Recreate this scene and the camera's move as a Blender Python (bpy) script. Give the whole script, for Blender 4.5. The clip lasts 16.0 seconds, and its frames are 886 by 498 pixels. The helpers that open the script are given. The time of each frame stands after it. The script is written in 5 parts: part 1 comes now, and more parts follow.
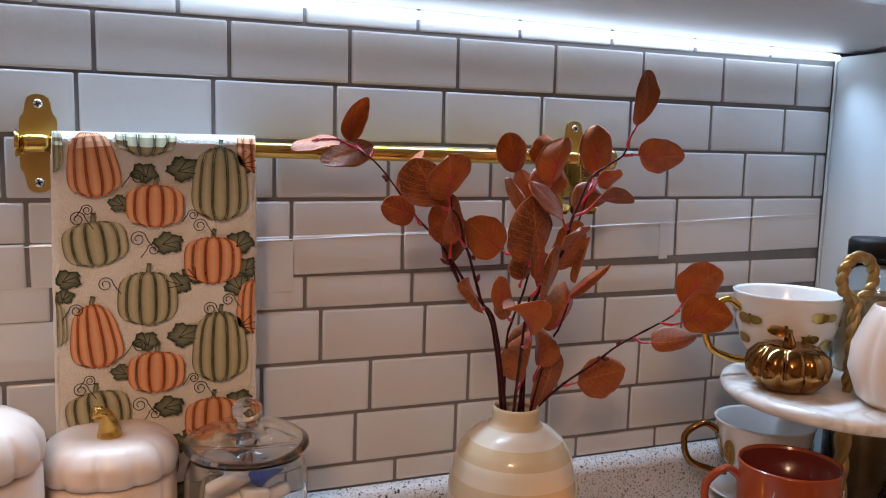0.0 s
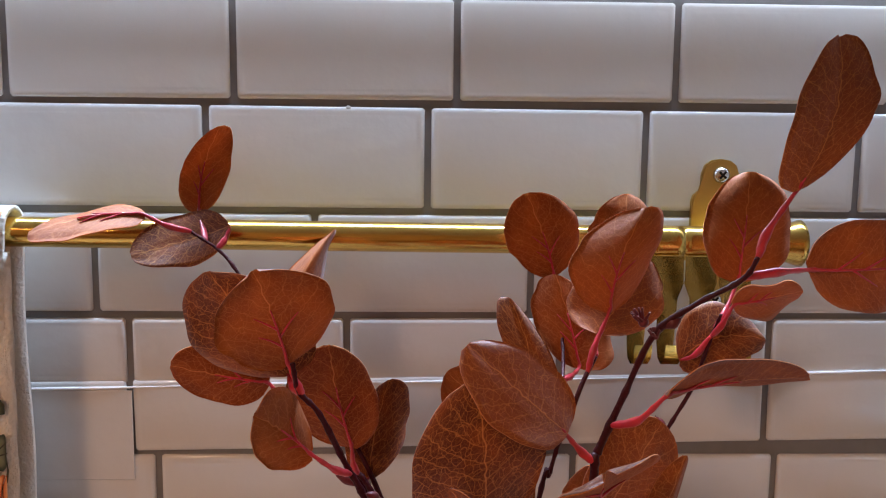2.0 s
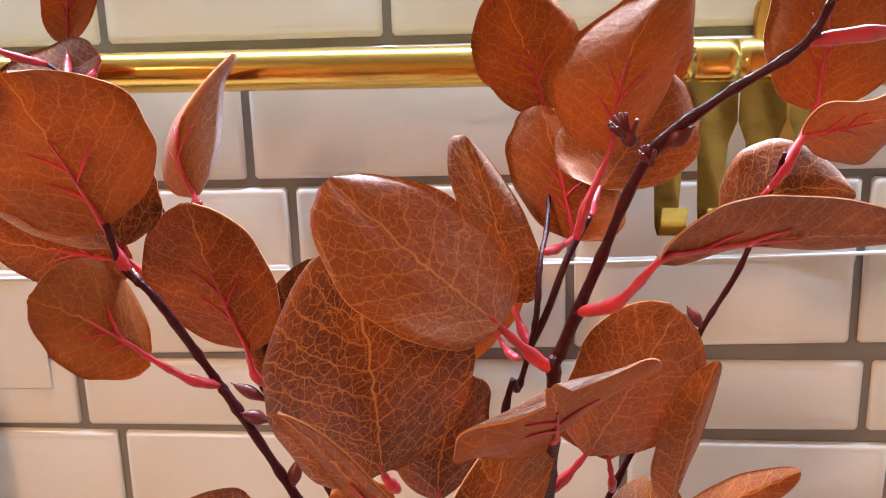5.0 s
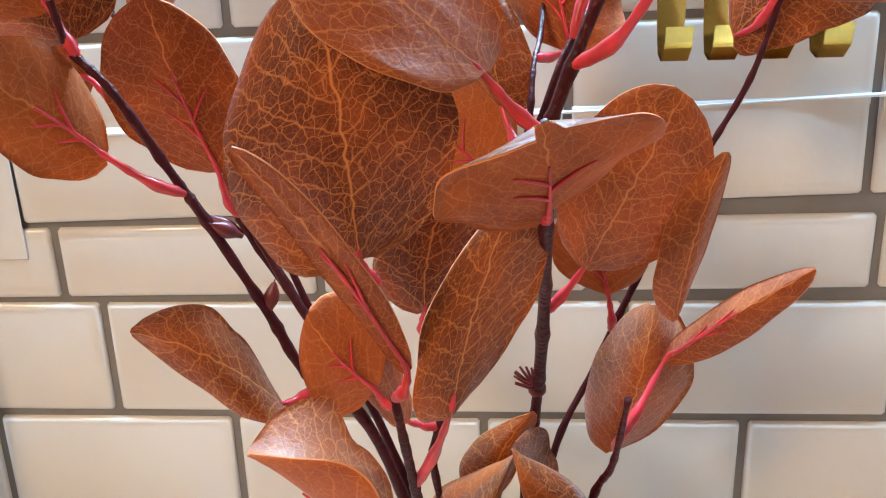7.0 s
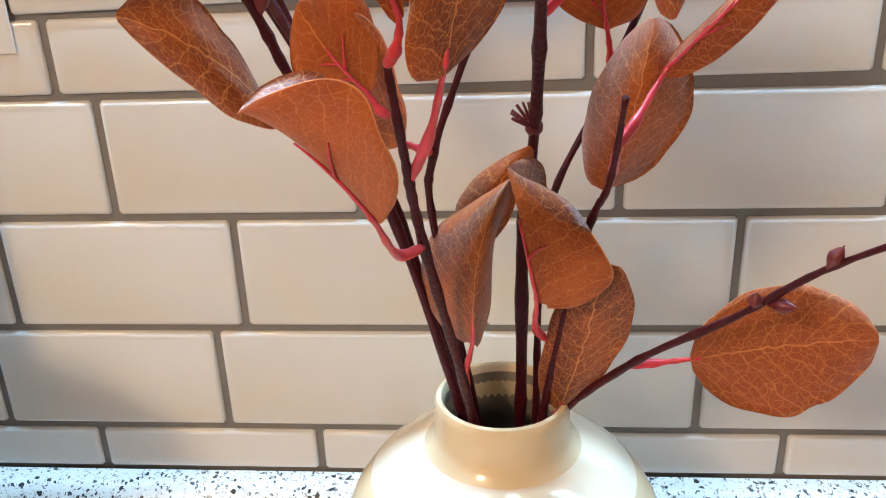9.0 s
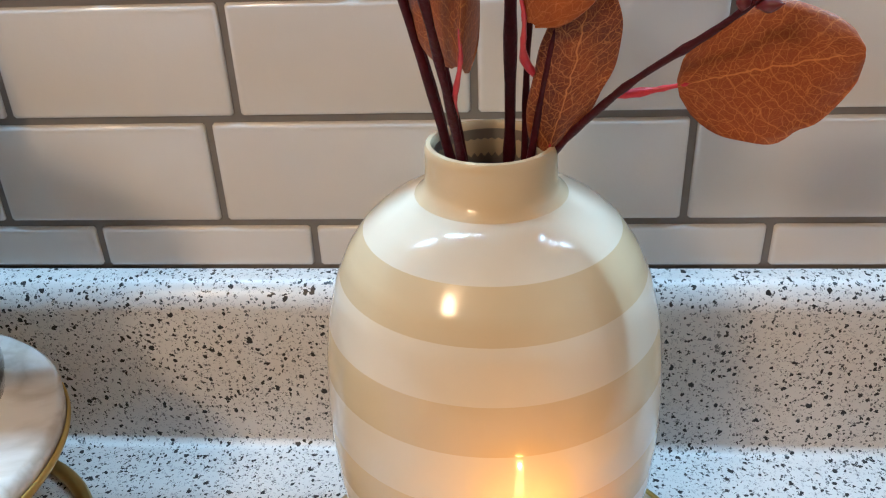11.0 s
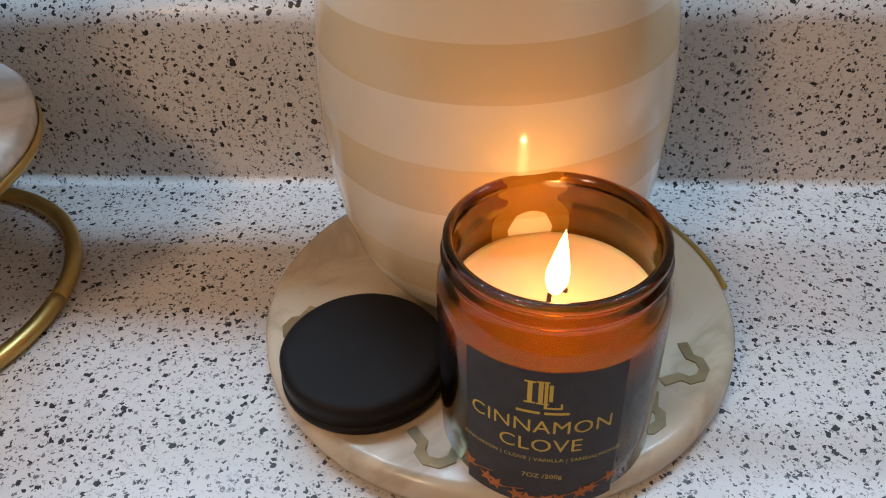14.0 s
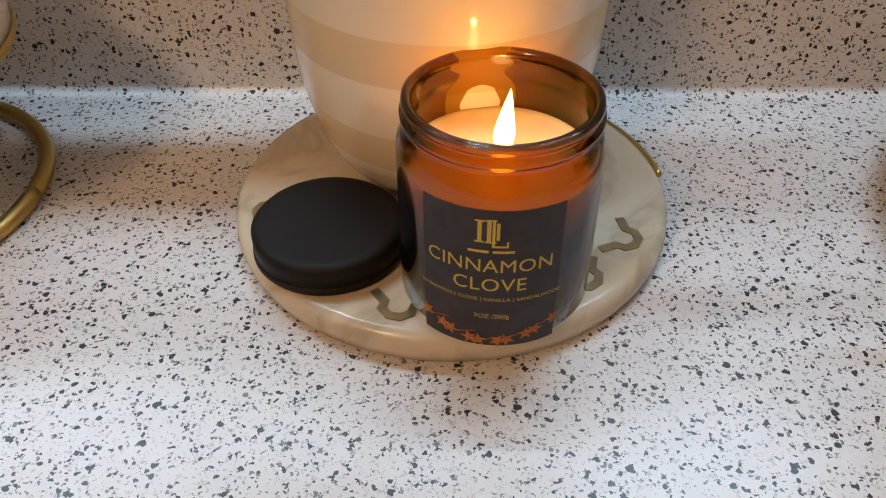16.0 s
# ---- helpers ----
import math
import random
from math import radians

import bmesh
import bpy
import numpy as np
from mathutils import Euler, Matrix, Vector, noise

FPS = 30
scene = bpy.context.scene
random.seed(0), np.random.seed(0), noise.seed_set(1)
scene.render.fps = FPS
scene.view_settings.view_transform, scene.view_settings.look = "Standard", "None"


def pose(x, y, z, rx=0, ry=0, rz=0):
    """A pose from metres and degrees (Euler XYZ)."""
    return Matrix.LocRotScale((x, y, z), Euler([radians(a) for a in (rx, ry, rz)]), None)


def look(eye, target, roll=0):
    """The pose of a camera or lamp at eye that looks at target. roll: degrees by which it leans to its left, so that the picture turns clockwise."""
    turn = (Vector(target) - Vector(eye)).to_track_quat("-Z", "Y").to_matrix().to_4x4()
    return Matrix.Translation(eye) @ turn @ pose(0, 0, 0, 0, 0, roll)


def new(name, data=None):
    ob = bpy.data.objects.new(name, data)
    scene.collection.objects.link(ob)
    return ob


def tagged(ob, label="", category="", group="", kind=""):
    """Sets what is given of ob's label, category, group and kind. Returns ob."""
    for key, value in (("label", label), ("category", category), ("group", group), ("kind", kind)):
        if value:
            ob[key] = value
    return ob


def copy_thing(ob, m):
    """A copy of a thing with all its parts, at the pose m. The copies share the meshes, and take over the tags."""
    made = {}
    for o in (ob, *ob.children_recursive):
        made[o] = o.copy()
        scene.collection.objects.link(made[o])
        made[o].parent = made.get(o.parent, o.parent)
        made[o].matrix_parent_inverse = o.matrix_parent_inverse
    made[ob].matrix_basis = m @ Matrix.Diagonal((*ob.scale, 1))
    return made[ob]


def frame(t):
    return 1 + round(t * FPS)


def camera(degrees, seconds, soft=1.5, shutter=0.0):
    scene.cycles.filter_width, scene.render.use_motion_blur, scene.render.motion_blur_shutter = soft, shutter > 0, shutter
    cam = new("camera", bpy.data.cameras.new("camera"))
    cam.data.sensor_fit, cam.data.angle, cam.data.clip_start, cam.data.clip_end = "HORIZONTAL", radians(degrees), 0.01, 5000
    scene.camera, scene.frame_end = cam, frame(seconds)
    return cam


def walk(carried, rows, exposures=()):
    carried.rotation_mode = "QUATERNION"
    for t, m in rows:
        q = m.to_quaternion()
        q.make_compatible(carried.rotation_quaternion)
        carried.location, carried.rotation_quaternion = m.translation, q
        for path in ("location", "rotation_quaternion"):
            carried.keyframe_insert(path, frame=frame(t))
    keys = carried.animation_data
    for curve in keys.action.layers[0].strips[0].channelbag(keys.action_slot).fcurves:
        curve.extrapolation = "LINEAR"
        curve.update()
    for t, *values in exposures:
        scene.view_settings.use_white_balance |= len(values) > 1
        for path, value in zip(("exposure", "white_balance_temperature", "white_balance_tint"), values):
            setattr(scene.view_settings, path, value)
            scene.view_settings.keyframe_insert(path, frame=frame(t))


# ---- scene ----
cam = camera(57.3, 16.0, soft=1.1)
METRES, EYE, TILT, LEAN, TURN = 8.0, 1.5, 0.0, 0.0, 0.0
PATH = [
    (0, (-0.251, -0.829, 0.479), (0.518, 1.003, 0.244), 1.9),
    (0.5, (-0.124, -0.77, 0.48), (0.452, 1.134, 0.276), 1.9),
    (1, (-0.043, -0.641, 0.491), (0.368, 1.308, 0.314), 1.9),
    (1.5, (0.021, -0.529, 0.518), (0.259, 1.444, 0.291), 1.8),
    (2, (0.085, -0.453, 0.521), (0.163, 1.532, 0.285), 1.3),
    (2.5, (0.125, -0.39, 0.502), (0.093, 1.599, 0.293), 1.0),
    (3, (0.145, -0.358, 0.505), (0.029, 1.623, 0.253), 0.8),
    (3.5, (0.143, -0.351, 0.495), (-0.001, 1.627, 0.234), 0.5),
    (4, (0.141, -0.352, 0.492), (-0.006, 1.616, 0.165), 0.0),
    (6.3, (0.142, -0.337, 0.45), (-0.002, 1.586, -0.082), -1.5),
    (6.5, (0.143, -0.338, 0.446), (-0.004, 1.583, -0.094), -1.5),
    (7, (0.144, -0.338, 0.437), (-0.003, 1.57, -0.143), -1.7),
    (7.5, (0.145, -0.341, 0.423), (-0.001, 1.558, -0.188), -1.8),
    (8, (0.146, -0.345, 0.41), (-0.004, 1.54, -0.242), -2.0),
    (8.5, (0.148, -0.347, 0.391), (-0.002, 1.524, -0.3), -2.0),
    (9, (0.145, -0.355, 0.376), (-0.005, 1.501, -0.355), -2.0),
    (9.5, (0.147, -0.367, 0.364), (0.003, 1.471, -0.411), -2.0),
    (9.7, (0.15, -0.369, 0.358), (-0.001, 1.46, -0.437), -2.2),
    (12, (0.147, -0.388, 0.302), (0.012, 1.304, -0.756), -2.3),
    (12.5, (0.149, -0.391, 0.291), (0.022, 1.268, -0.818), -2.3),
    (13, (0.148, -0.394, 0.281), (0.023, 1.232, -0.877), -2.3),
    (13.5, (0.15, -0.393, 0.262), (0.024, 1.201, -0.939), -2.3),
    (14, (0.145, -0.398, 0.253), (0.017, 1.167, -0.986), -2.2),
    (14.5, (0.144, -0.405, 0.25), (0.015, 1.138, -1.015), -2.2),
    (15, (0.145, -0.415, 0.247), (0.028, 1.115, -1.036), -1.9),
    (15.5, (0.147, -0.425, 0.244), (0.062, 1.097, -1.05), -1.4),
    (16, (0.147, -0.444, 0.242), (0.122, 1.075, -1.058), -0.4),
]
EXPOSURES = [(0, -0.5, 6500, 23), (1.5, -0.47, 6750, 25), (2.5, -0.22, 7100, 28), (3.2, 0.0, 7500, 29), (4, 0.25, 8200, 32), (6.4, 0.85, 5950, 5), (8.5, 0.84, 5950, 4), (9.5, 0.63, 5900, 4), (12, -0.06, 5850, 9), (13.5, -0.36, 6400, 14), (15.2, -0.32, 6550, 15), (16, -0.29, 7050, 16)]
walk(cam, [(t, look(eye, target, roll)) for t, eye, target, roll in PATH], EXPOSURES)
LED_W, ROOM_W, CANDLE_W = 4.7, 37.0, 0.055

# ---- light ----
world = bpy.data.worlds.new("room_air")
scene.world = world
world.use_nodes = True
world.node_tree.nodes["Background"].inputs[0].default_value = (1.0, 0.86, 0.72, 1)
world.node_tree.nodes["Background"].inputs[1].default_value = 0.03


def lamp(name, kind, m, energy, colour, **kw):
    data = bpy.data.lights.new(name, kind)
    data.energy, data.color = energy, colour
    for key, value in kw.items():
        if key == "size":
            data.size = value
        if key == "size_y":
            data.shape, data.size_y = "RECTANGLE", value
        if key == "spread":
            data.spread = radians(value)
        if key == "radius":
            data.shadow_soft_size = value
    ob = new(name, data)
    ob.matrix_world = m
    return ob


lamp("led_glow", "AREA", look((-0.16, -0.013, 0.613), (-0.16, -0.275, 0.1)), LED_W, (0.49, 0.76, 1.0), size=1.6, size_y=0.008, spread=88)
lamp("room_lamp_glow", "POINT", pose(-0.75, -1.45, 1.24), ROOM_W, (1.0, 0.67, 0.40), radius=0.15)
lamp("candle_glow", "POINT", pose(0.1645, -0.2020, 0.1015), CANDLE_W, (1.0, 0.40, 0.085), radius=0.001)


# ---- materials ----
def material(name, colour, rough=0.5, metal=0.0, vary=0.12, scale=60.0, bump=0.0, bump_scale=200.0, coat=0.0, spec=0.5,
             glass=0.0, ior=1.45, emit=0.0, sub=0.0, random=0.0):
    m = bpy.data.materials.new(name)
    m.use_nodes = True
    t = m.node_tree
    b = t.nodes["Principled BSDF"]
    b.inputs["Roughness"].default_value, b.inputs["Metallic"].default_value = rough, metal
    b.inputs["Coat Weight"].default_value, b.inputs["Specular IOR Level"].default_value = coat, spec
    b.inputs["Coat Roughness"].default_value = 0.06
    b.inputs["Transmission Weight"].default_value, b.inputs["IOR"].default_value = glass, ior
    if sub:
        b.inputs["Subsurface Weight"].default_value, b.inputs["Subsurface Scale"].default_value = sub, 0.01
    co = t.nodes.new("ShaderNodeTexCoord")
    n1, n2 = t.nodes.new("ShaderNodeTexNoise"), t.nodes.new("ShaderNodeTexNoise")
    n1.inputs["Scale"].default_value, n1.inputs["Detail"].default_value = scale, 5
    n2.inputs["Scale"].default_value, n2.inputs["Detail"].default_value = scale / 7, 3
    add = t.nodes.new("ShaderNodeMath")
    add.operation = "ADD"
    for n, i in ((n1, 0), (n2, 1)):
        t.links.new(co.outputs["Object"], n.inputs["Vector"])
        t.links.new(n.outputs["Fac"], add.inputs[i])
    fac = add.outputs[0]
    if random:
        info, mul, plus = t.nodes.new("ShaderNodeObjectInfo"), t.nodes.new("ShaderNodeMath"), t.nodes.new("ShaderNodeMath")
        mul.operation, plus.operation, mul.inputs[1].default_value = "MULTIPLY", "ADD", random
        t.links.new(info.outputs["Random"], mul.inputs[0])
        t.links.new(mul.outputs[0], plus.inputs[0])
        t.links.new(fac, plus.inputs[1])
        fac = plus.outputs[0]
    ramp = t.nodes.new("ShaderNodeValToRGB")
    c = Vector(colour)
    ramp.color_ramp.elements[0].position, ramp.color_ramp.elements[1].position = 0.3, 0.7
    lo, hi = c * (1 - vary), c * (1 + vary)
    ramp.color_ramp.elements[0].color, ramp.color_ramp.elements[1].color = (*lo, 1), (*[min(1, v) for v in hi], 1)
    half = t.nodes.new("ShaderNodeMath")
    half.operation, half.inputs[1].default_value = "MULTIPLY", 0.5
    t.links.new(fac, half.inputs[0])
    t.links.new(half.outputs[0], ramp.inputs[0])
    t.links.new(ramp.outputs[0], b.inputs["Base Color"])
    if emit:
        b.inputs["Emission Color"].default_value, b.inputs["Emission Strength"].default_value = (*colour, 1), emit
    if bump:
        nb, bp = t.nodes.new("ShaderNodeTexNoise"), t.nodes.new("ShaderNodeBump")
        nb.inputs["Scale"].default_value, nb.inputs["Detail"].default_value = bump_scale, 4
        bp.inputs["Strength"].default_value, bp.inputs["Distance"].default_value = bump, 0.002
        t.links.new(co.outputs["Object"], nb.inputs["Vector"])
        t.links.new(nb.outputs["Fac"], bp.inputs["Height"])
        t.links.new(bp.outputs[0], b.inputs["Normal"])
    return m


def ramp_node(t, fac, stops):
    r = t.nodes.new("ShaderNodeValToRGB")
    while len(r.color_ramp.elements) < len(stops):
        r.color_ramp.elements.new(0.5)
    for e, (p, c) in zip(r.color_ramp.elements, stops):
        e.position, e.color = p, (*c, 1)
    t.links.new(fac, r.inputs[0])
    return r.outputs[0]


def speckled():
    """Laminate: white ground with grey cloud, black and grey chips."""
    m = material("speckled_laminate", (0.66, 0.64, 0.62), 0.32, vary=0.05, scale=90)
    t = m.node_tree
    b = t.nodes["Principled BSDF"]
    co = t.nodes.new("ShaderNodeTexCoord")
    base = b.inputs["Base Color"].links[0].from_socket
    for scale, cut, colour, seed in ((700, 0.36, (0.42, 0.41, 0.41), 11.7), (440, 0.29, (0.16, 0.155, 0.155), 7.3), (400, 0.255, (0.035, 0.033, 0.034), 3.1), (265, 0.26, (0.016, 0.015, 0.016), 0.0)):
        shift = t.nodes.new("ShaderNodeMapping")
        shift.inputs["Location"].default_value = (seed, seed * 0.7, seed * 1.3)
        warp = t.nodes.new("ShaderNodeTexNoise")
        warp.inputs["Scale"].default_value = scale * 1.3
        mixv = t.nodes.new("ShaderNodeMixRGB")
        mixv.blend_type, mixv.inputs[0].default_value = "ADD", 0.004
        t.links.new(co.outputs["Object"], shift.inputs[0])
        t.links.new(shift.outputs[0], warp.inputs["Vector"])
        t.links.new(shift.outputs[0], mixv.inputs[1])
        t.links.new(warp.outputs["Color"], mixv.inputs[2])
        v = t.nodes.new("ShaderNodeTexVoronoi")
        v.inputs["Scale"].default_value = scale
        t.links.new(mixv.outputs[0], v.inputs["Vector"])
        # a chip sits in some of the cells only
        pick = t.nodes.new("ShaderNodeSeparateColor")
        t.links.new(v.outputs["Color"], pick.inputs[0])
        size = t.nodes.new("ShaderNodeMath")
        size.operation, size.inputs[1].default_value = "MULTIPLY", cut * 2.6
        gate = t.nodes.new("ShaderNodeMath")
        gate.operation, gate.inputs[1].default_value = "SUBTRACT", 0.40
        t.links.new(pick.outputs[0], gate.inputs[0])
        t.links.new(gate.outputs[0], size.inputs[0])
        less = t.nodes.new("ShaderNodeMath")
        less.operation = "LESS_THAN"
        t.links.new(v.outputs["Distance"], less.inputs[0])
        t.links.new(size.outputs[0], less.inputs[1])
        mix = t.nodes.new("ShaderNodeMixRGB")
        mix.inputs[2].default_value = (*colour, 1)
        t.links.new(less.outputs[0], mix.inputs[0])
        t.links.new(base, mix.inputs[1])
        base = mix.outputs[0]
    t.links.new(base, b.inputs["Base Color"])
    return m


def marble(name, warm):
    m = material(name, warm, 0.22, vary=0.05, scale=25)
    t = m.node_tree
    b = t.nodes["Principled BSDF"]
    base = b.inputs["Base Color"].links[0].from_socket
    co, n = t.nodes.new("ShaderNodeTexCoord"), t.nodes.new("ShaderNodeTexNoise")
    n.inputs["Scale"].default_value, n.inputs["Detail"].default_value, n.inputs["Distortion"].default_value = 11, 7, 1.4
    t.links.new(co.outputs["Object"], n.inputs["Vector"])
    vein = ramp_node(t, n.outputs["Fac"], [(0.42, (1, 1, 1)), (0.495, (0.76, 0.73, 0.69)), (0.57, (1, 1, 1)), (0.75, (0.92, 0.89, 0.85))])
    mul = t.nodes.new("ShaderNodeMixRGB")
    mul.blend_type, mul.inputs[0].default_value = "MULTIPLY", 1
    t.links.new(base, mul.inputs[1])
    t.links.new(vein, mul.inputs[2])
    t.links.new(mul.outputs[0], b.inputs["Base Color"])
    return m


def leaf_material(name, dark, mid, vein, rough, net, mauve, sheen, spec):
    """A printed cloth leaf: mottled ground with a net of fine veins, laid out in the blade's own metres."""
    m = material(name, mid, rough, vary=0.1, scale=120, bump=0.16, bump_scale=420, spec=spec)
    t = m.node_tree
    b = t.nodes["Principled BSDF"]
    b.inputs["Sheen Weight"].default_value, b.inputs["Sheen Roughness"].default_value = sheen, 0.5
    b.inputs["Sheen Tint"].default_value = (1.0, 0.82, 0.84, 1)
    uv, info = t.nodes.new("ShaderNodeUVMap"), t.nodes.new("ShaderNodeObjectInfo")
    wob, mixv = t.nodes.new("ShaderNodeTexNoise"), t.nodes.new("ShaderNodeMixRGB")
    wob.inputs["Scale"].default_value = 160
    mixv.blend_type, mixv.inputs[0].default_value = "ADD", 0.004
    t.links.new(uv.outputs[0], wob.inputs["Vector"])
    t.links.new(uv.outputs[0], mixv.inputs[1])
    t.links.new(wob.outputs["Color"], mixv.inputs[2])
    lines = []
    for scale, wide in ((330, 0.05), (800, 0.08)):
        v = t.nodes.new("ShaderNodeTexVoronoi")
        v.feature, v.inputs["Scale"].default_value = "DISTANCE_TO_EDGE", scale
        t.links.new(mixv.outputs[0], v.inputs["Vector"])
        lines.append(ramp_node(t, v.outputs["Distance"], [(0.0, (1, 1, 1)), (wide, (0, 0, 0))]))
    ground = t.nodes.new("ShaderNodeTexNoise")
    ground.inputs["Scale"].default_value, ground.inputs["Detail"].default_value = 45, 4
    t.links.new(uv.outputs[0], ground.inputs["Vector"])
    shift = t.nodes.new("ShaderNodeMath")
    shift.operation = "MULTIPLY_ADD"
    shift.inputs[1].default_value, shift.inputs[2].default_value = 0.35, -0.17
    t.links.new(info.outputs["Random"], shift.inputs[0])
    plus = t.nodes.new("ShaderNodeMath")
    plus.operation = "ADD"
    t.links.new(shift.outputs[0], plus.inputs[0])
    t.links.new(ground.outputs["Fac"], plus.inputs[1])
    base = ramp_node(t, plus.outputs[0], [(0.3, dark), (0.62, mid)])
    sep = t.nodes.new("ShaderNodeSeparateXYZ")
    t.links.new(mixv.outputs[0], sep.inputs[0])

    def math_node(op, a, c):
        n = t.nodes.new("ShaderNodeMath")
        n.operation = op
        for i, v in enumerate((a, c)):
            if isinstance(v, (int, float)):
                n.inputs[i].default_value = v
            else:
                t.links.new(v, n.inputs[i])
        return n.outputs[0]
    ax = math_node("ABSOLUTE", math_node("SUBTRACT", sep.outputs[0], 0.002), 0)
    mid_line = ramp_node(t, math_node("MULTIPLY", ax, 1000), [(0.15, (1, 1, 1)), (0.5, (0, 0, 0))])
    phase = math_node("FRACT", math_node("MULTIPLY", math_node("SUBTRACT", sep.outputs[1], math_node("MULTIPLY", ax, 0.75)), 150), 0)
    side_line = ramp_node(t, math_node("ABSOLUTE", math_node("SUBTRACT", phase, 0.5), 0), [(0.015, (1, 1, 1)), (0.06, (0, 0, 0))])
    # some leaves are dyed towards mauve
    dye = ramp_node(t, info.outputs["Random"], [(0.6, (0, 0, 0)), (0.95, (mauve, mauve, mauve))])
    tint = t.nodes.new("ShaderNodeMixRGB")
    tint.inputs[2].default_value = (0.20, 0.062, 0.050, 1)
    t.links.new(dye, tint.inputs[0])
    t.links.new(base, tint.inputs[1])
    base = tint.outputs[0]
    for line, amount in ((lines[1], 0.25 * net), (lines[0], 0.6 * net), (side_line, 0.45 * net), (mid_line, 0.75)):
        mul, mix = t.nodes.new("ShaderNodeMath"), t.nodes.new("ShaderNodeMixRGB")
        mul.operation, mul.inputs[1].default_value = "MULTIPLY", amount
        t.links.new(line, mul.inputs[0])
        t.links.new(mul.outputs[0], mix.inputs[0])
        t.links.new(base, mix.inputs[1])
        mix.inputs[2].default_value = (*vein, 1)
        base = mix.outputs[0]
    t.links.new(base, b.inputs["Base Color"])
    thin, both = t.nodes.new("ShaderNodeBsdfTranslucent"), t.nodes.new("ShaderNodeMixShader")
    both.inputs[0].default_value = 0.3
    t.links.new(base, thin.inputs[0])
    t.links.new(b.outputs[0], both.inputs[1])
    t.links.new(thin.outputs[0], both.inputs[2])
    t.links.new(both.outputs[0], t.nodes["Material Output"].inputs[0])
    return m


def print_material(name, pale, deep, line):
    """Water-colour print: pale in the middle of each rib, deep and then dark at its outline (u of the print's own map)."""
    m = material(name, pale, 0.85, vary=0.1, scale=300)
    t = m.node_tree
    uv, sep, n, add = t.nodes.new("ShaderNodeUVMap"), t.nodes.new("ShaderNodeSeparateXYZ"), t.nodes.new("ShaderNodeTexNoise"), t.nodes.new("ShaderNodeMath")
    n.inputs["Scale"].default_value = 9
    add.operation, add.inputs[2].default_value = "MULTIPLY_ADD", -0.1
    add.inputs[1].default_value = 0.22
    t.links.new(uv.outputs[0], sep.inputs[0])
    t.links.new(n.outputs["Fac"], add.inputs[0])
    two = t.nodes.new("ShaderNodeMath")
    two.operation = "ADD"
    t.links.new(add.outputs[0], two.inputs[0])
    t.links.new(sep.outputs[0], two.inputs[1])
    c = ramp_node(t, two.outputs[0], [(0.1, pale), (0.72, deep), (0.93, line)])
    t.links.new(c, t.nodes["Principled BSDF"].inputs["Base Color"])
    return m


TILE = material("tile_vinyl", (0.68, 0.665, 0.655), 0.17, vary=0.03, scale=30, bump=0.3, bump_scale=42, coat=0.3, random=0.5)
GROUT = material("grey_grout", (0.20, 0.19, 0.19), 0.5, vary=0.1, scale=120)
FILM = material("clear_film_edge", (0.85, 0.85, 0.86), 0.2, vary=0.03)
PAINT = material("pale_wall_paint", (0.66, 0.72, 0.74), 0.45, vary=0.04, scale=12, bump=0.1, bump_scale=120)
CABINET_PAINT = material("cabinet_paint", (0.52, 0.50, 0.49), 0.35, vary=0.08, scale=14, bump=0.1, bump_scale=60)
ROOM_PAINT = material("room_paint", (0.76, 0.71, 0.64), 0.8, vary=0.05, scale=8)
FLOOR_WOOD = material("floor_wood", (0.25, 0.15, 0.08), 0.4, vary=0.25, scale=14)
LAMINATE = speckled()
WORN_PAINT = material("worn_gloss_paint", (0.66, 0.62, 0.56), 0.16, vary=0.3, scale=22, bump=0.5, bump_scale=28, coat=0.5)
BRASS = material("polished_brass", (0.72, 0.46, 0.12), 0.2, 1.0, vary=0.08, scale=50)
BRASS_SATIN = material("satin_brass", (0.58, 0.40, 0.13), 0.38, 1.0, vary=0.1, scale=70)
GOLD = material("mirror_bronze_gold", (0.30, 0.145, 0.045), 0.10, 1.0, vary=0.06, scale=30)
STEEL = material("screw_steel", (0.7, 0.68, 0.65), 0.25, 1.0, vary=0.05)
CREAM = material("beige_vase_glaze", (0.67, 0.54, 0.345), 0.16, vary=0.04, scale=40, coat=0.4)
IVORY = material("ivory_vase_glaze", (0.75, 0.67, 0.535), 0.12, vary=0.03, scale=40, coat=0.5)
NECK = material("neck_vase_glaze", (0.70, 0.58, 0.39), 0.2, vary=0.04, scale=40, coat=0.3)
VASE_IN = material("vase_inside_clay", (0.30, 0.27, 0.23), 0.6, vary=0.08)
MARBLE_W = marble("warm_marble", (0.60, 0.51, 0.375))
MARBLE_C = marble("white_marble", (0.80, 0.76, 0.71))
AMBER = material("amber_glass", (0.20, 0.074, 0.0015), 0.11, vary=0.05, glass=1.0, ior=1.5)
GLASS = material("clear_glass", (0.96, 0.97, 0.97), 0.02, vary=0.01, glass=1.0, ior=1.45)
WAX = material("ivory_wax", (0.83, 0.52, 0.25), 0.45, vary=0.03, scale=40, sub=0.8)
WICK = material("charred_wick", (0.05, 0.02, 0.01), 0.9, vary=0.3)
FLAME = material("flame_fire", (1.0, 0.62, 0.22), 0.5, emit=9.0)
LED_M = material("led_strip_diffuser", (0.62, 0.84, 1.0), 0.5, emit=7.5)
BULB_M = material("ceiling_lamp_diffuser", (1.0, 0.8, 0.58), 0.5, emit=3.0)
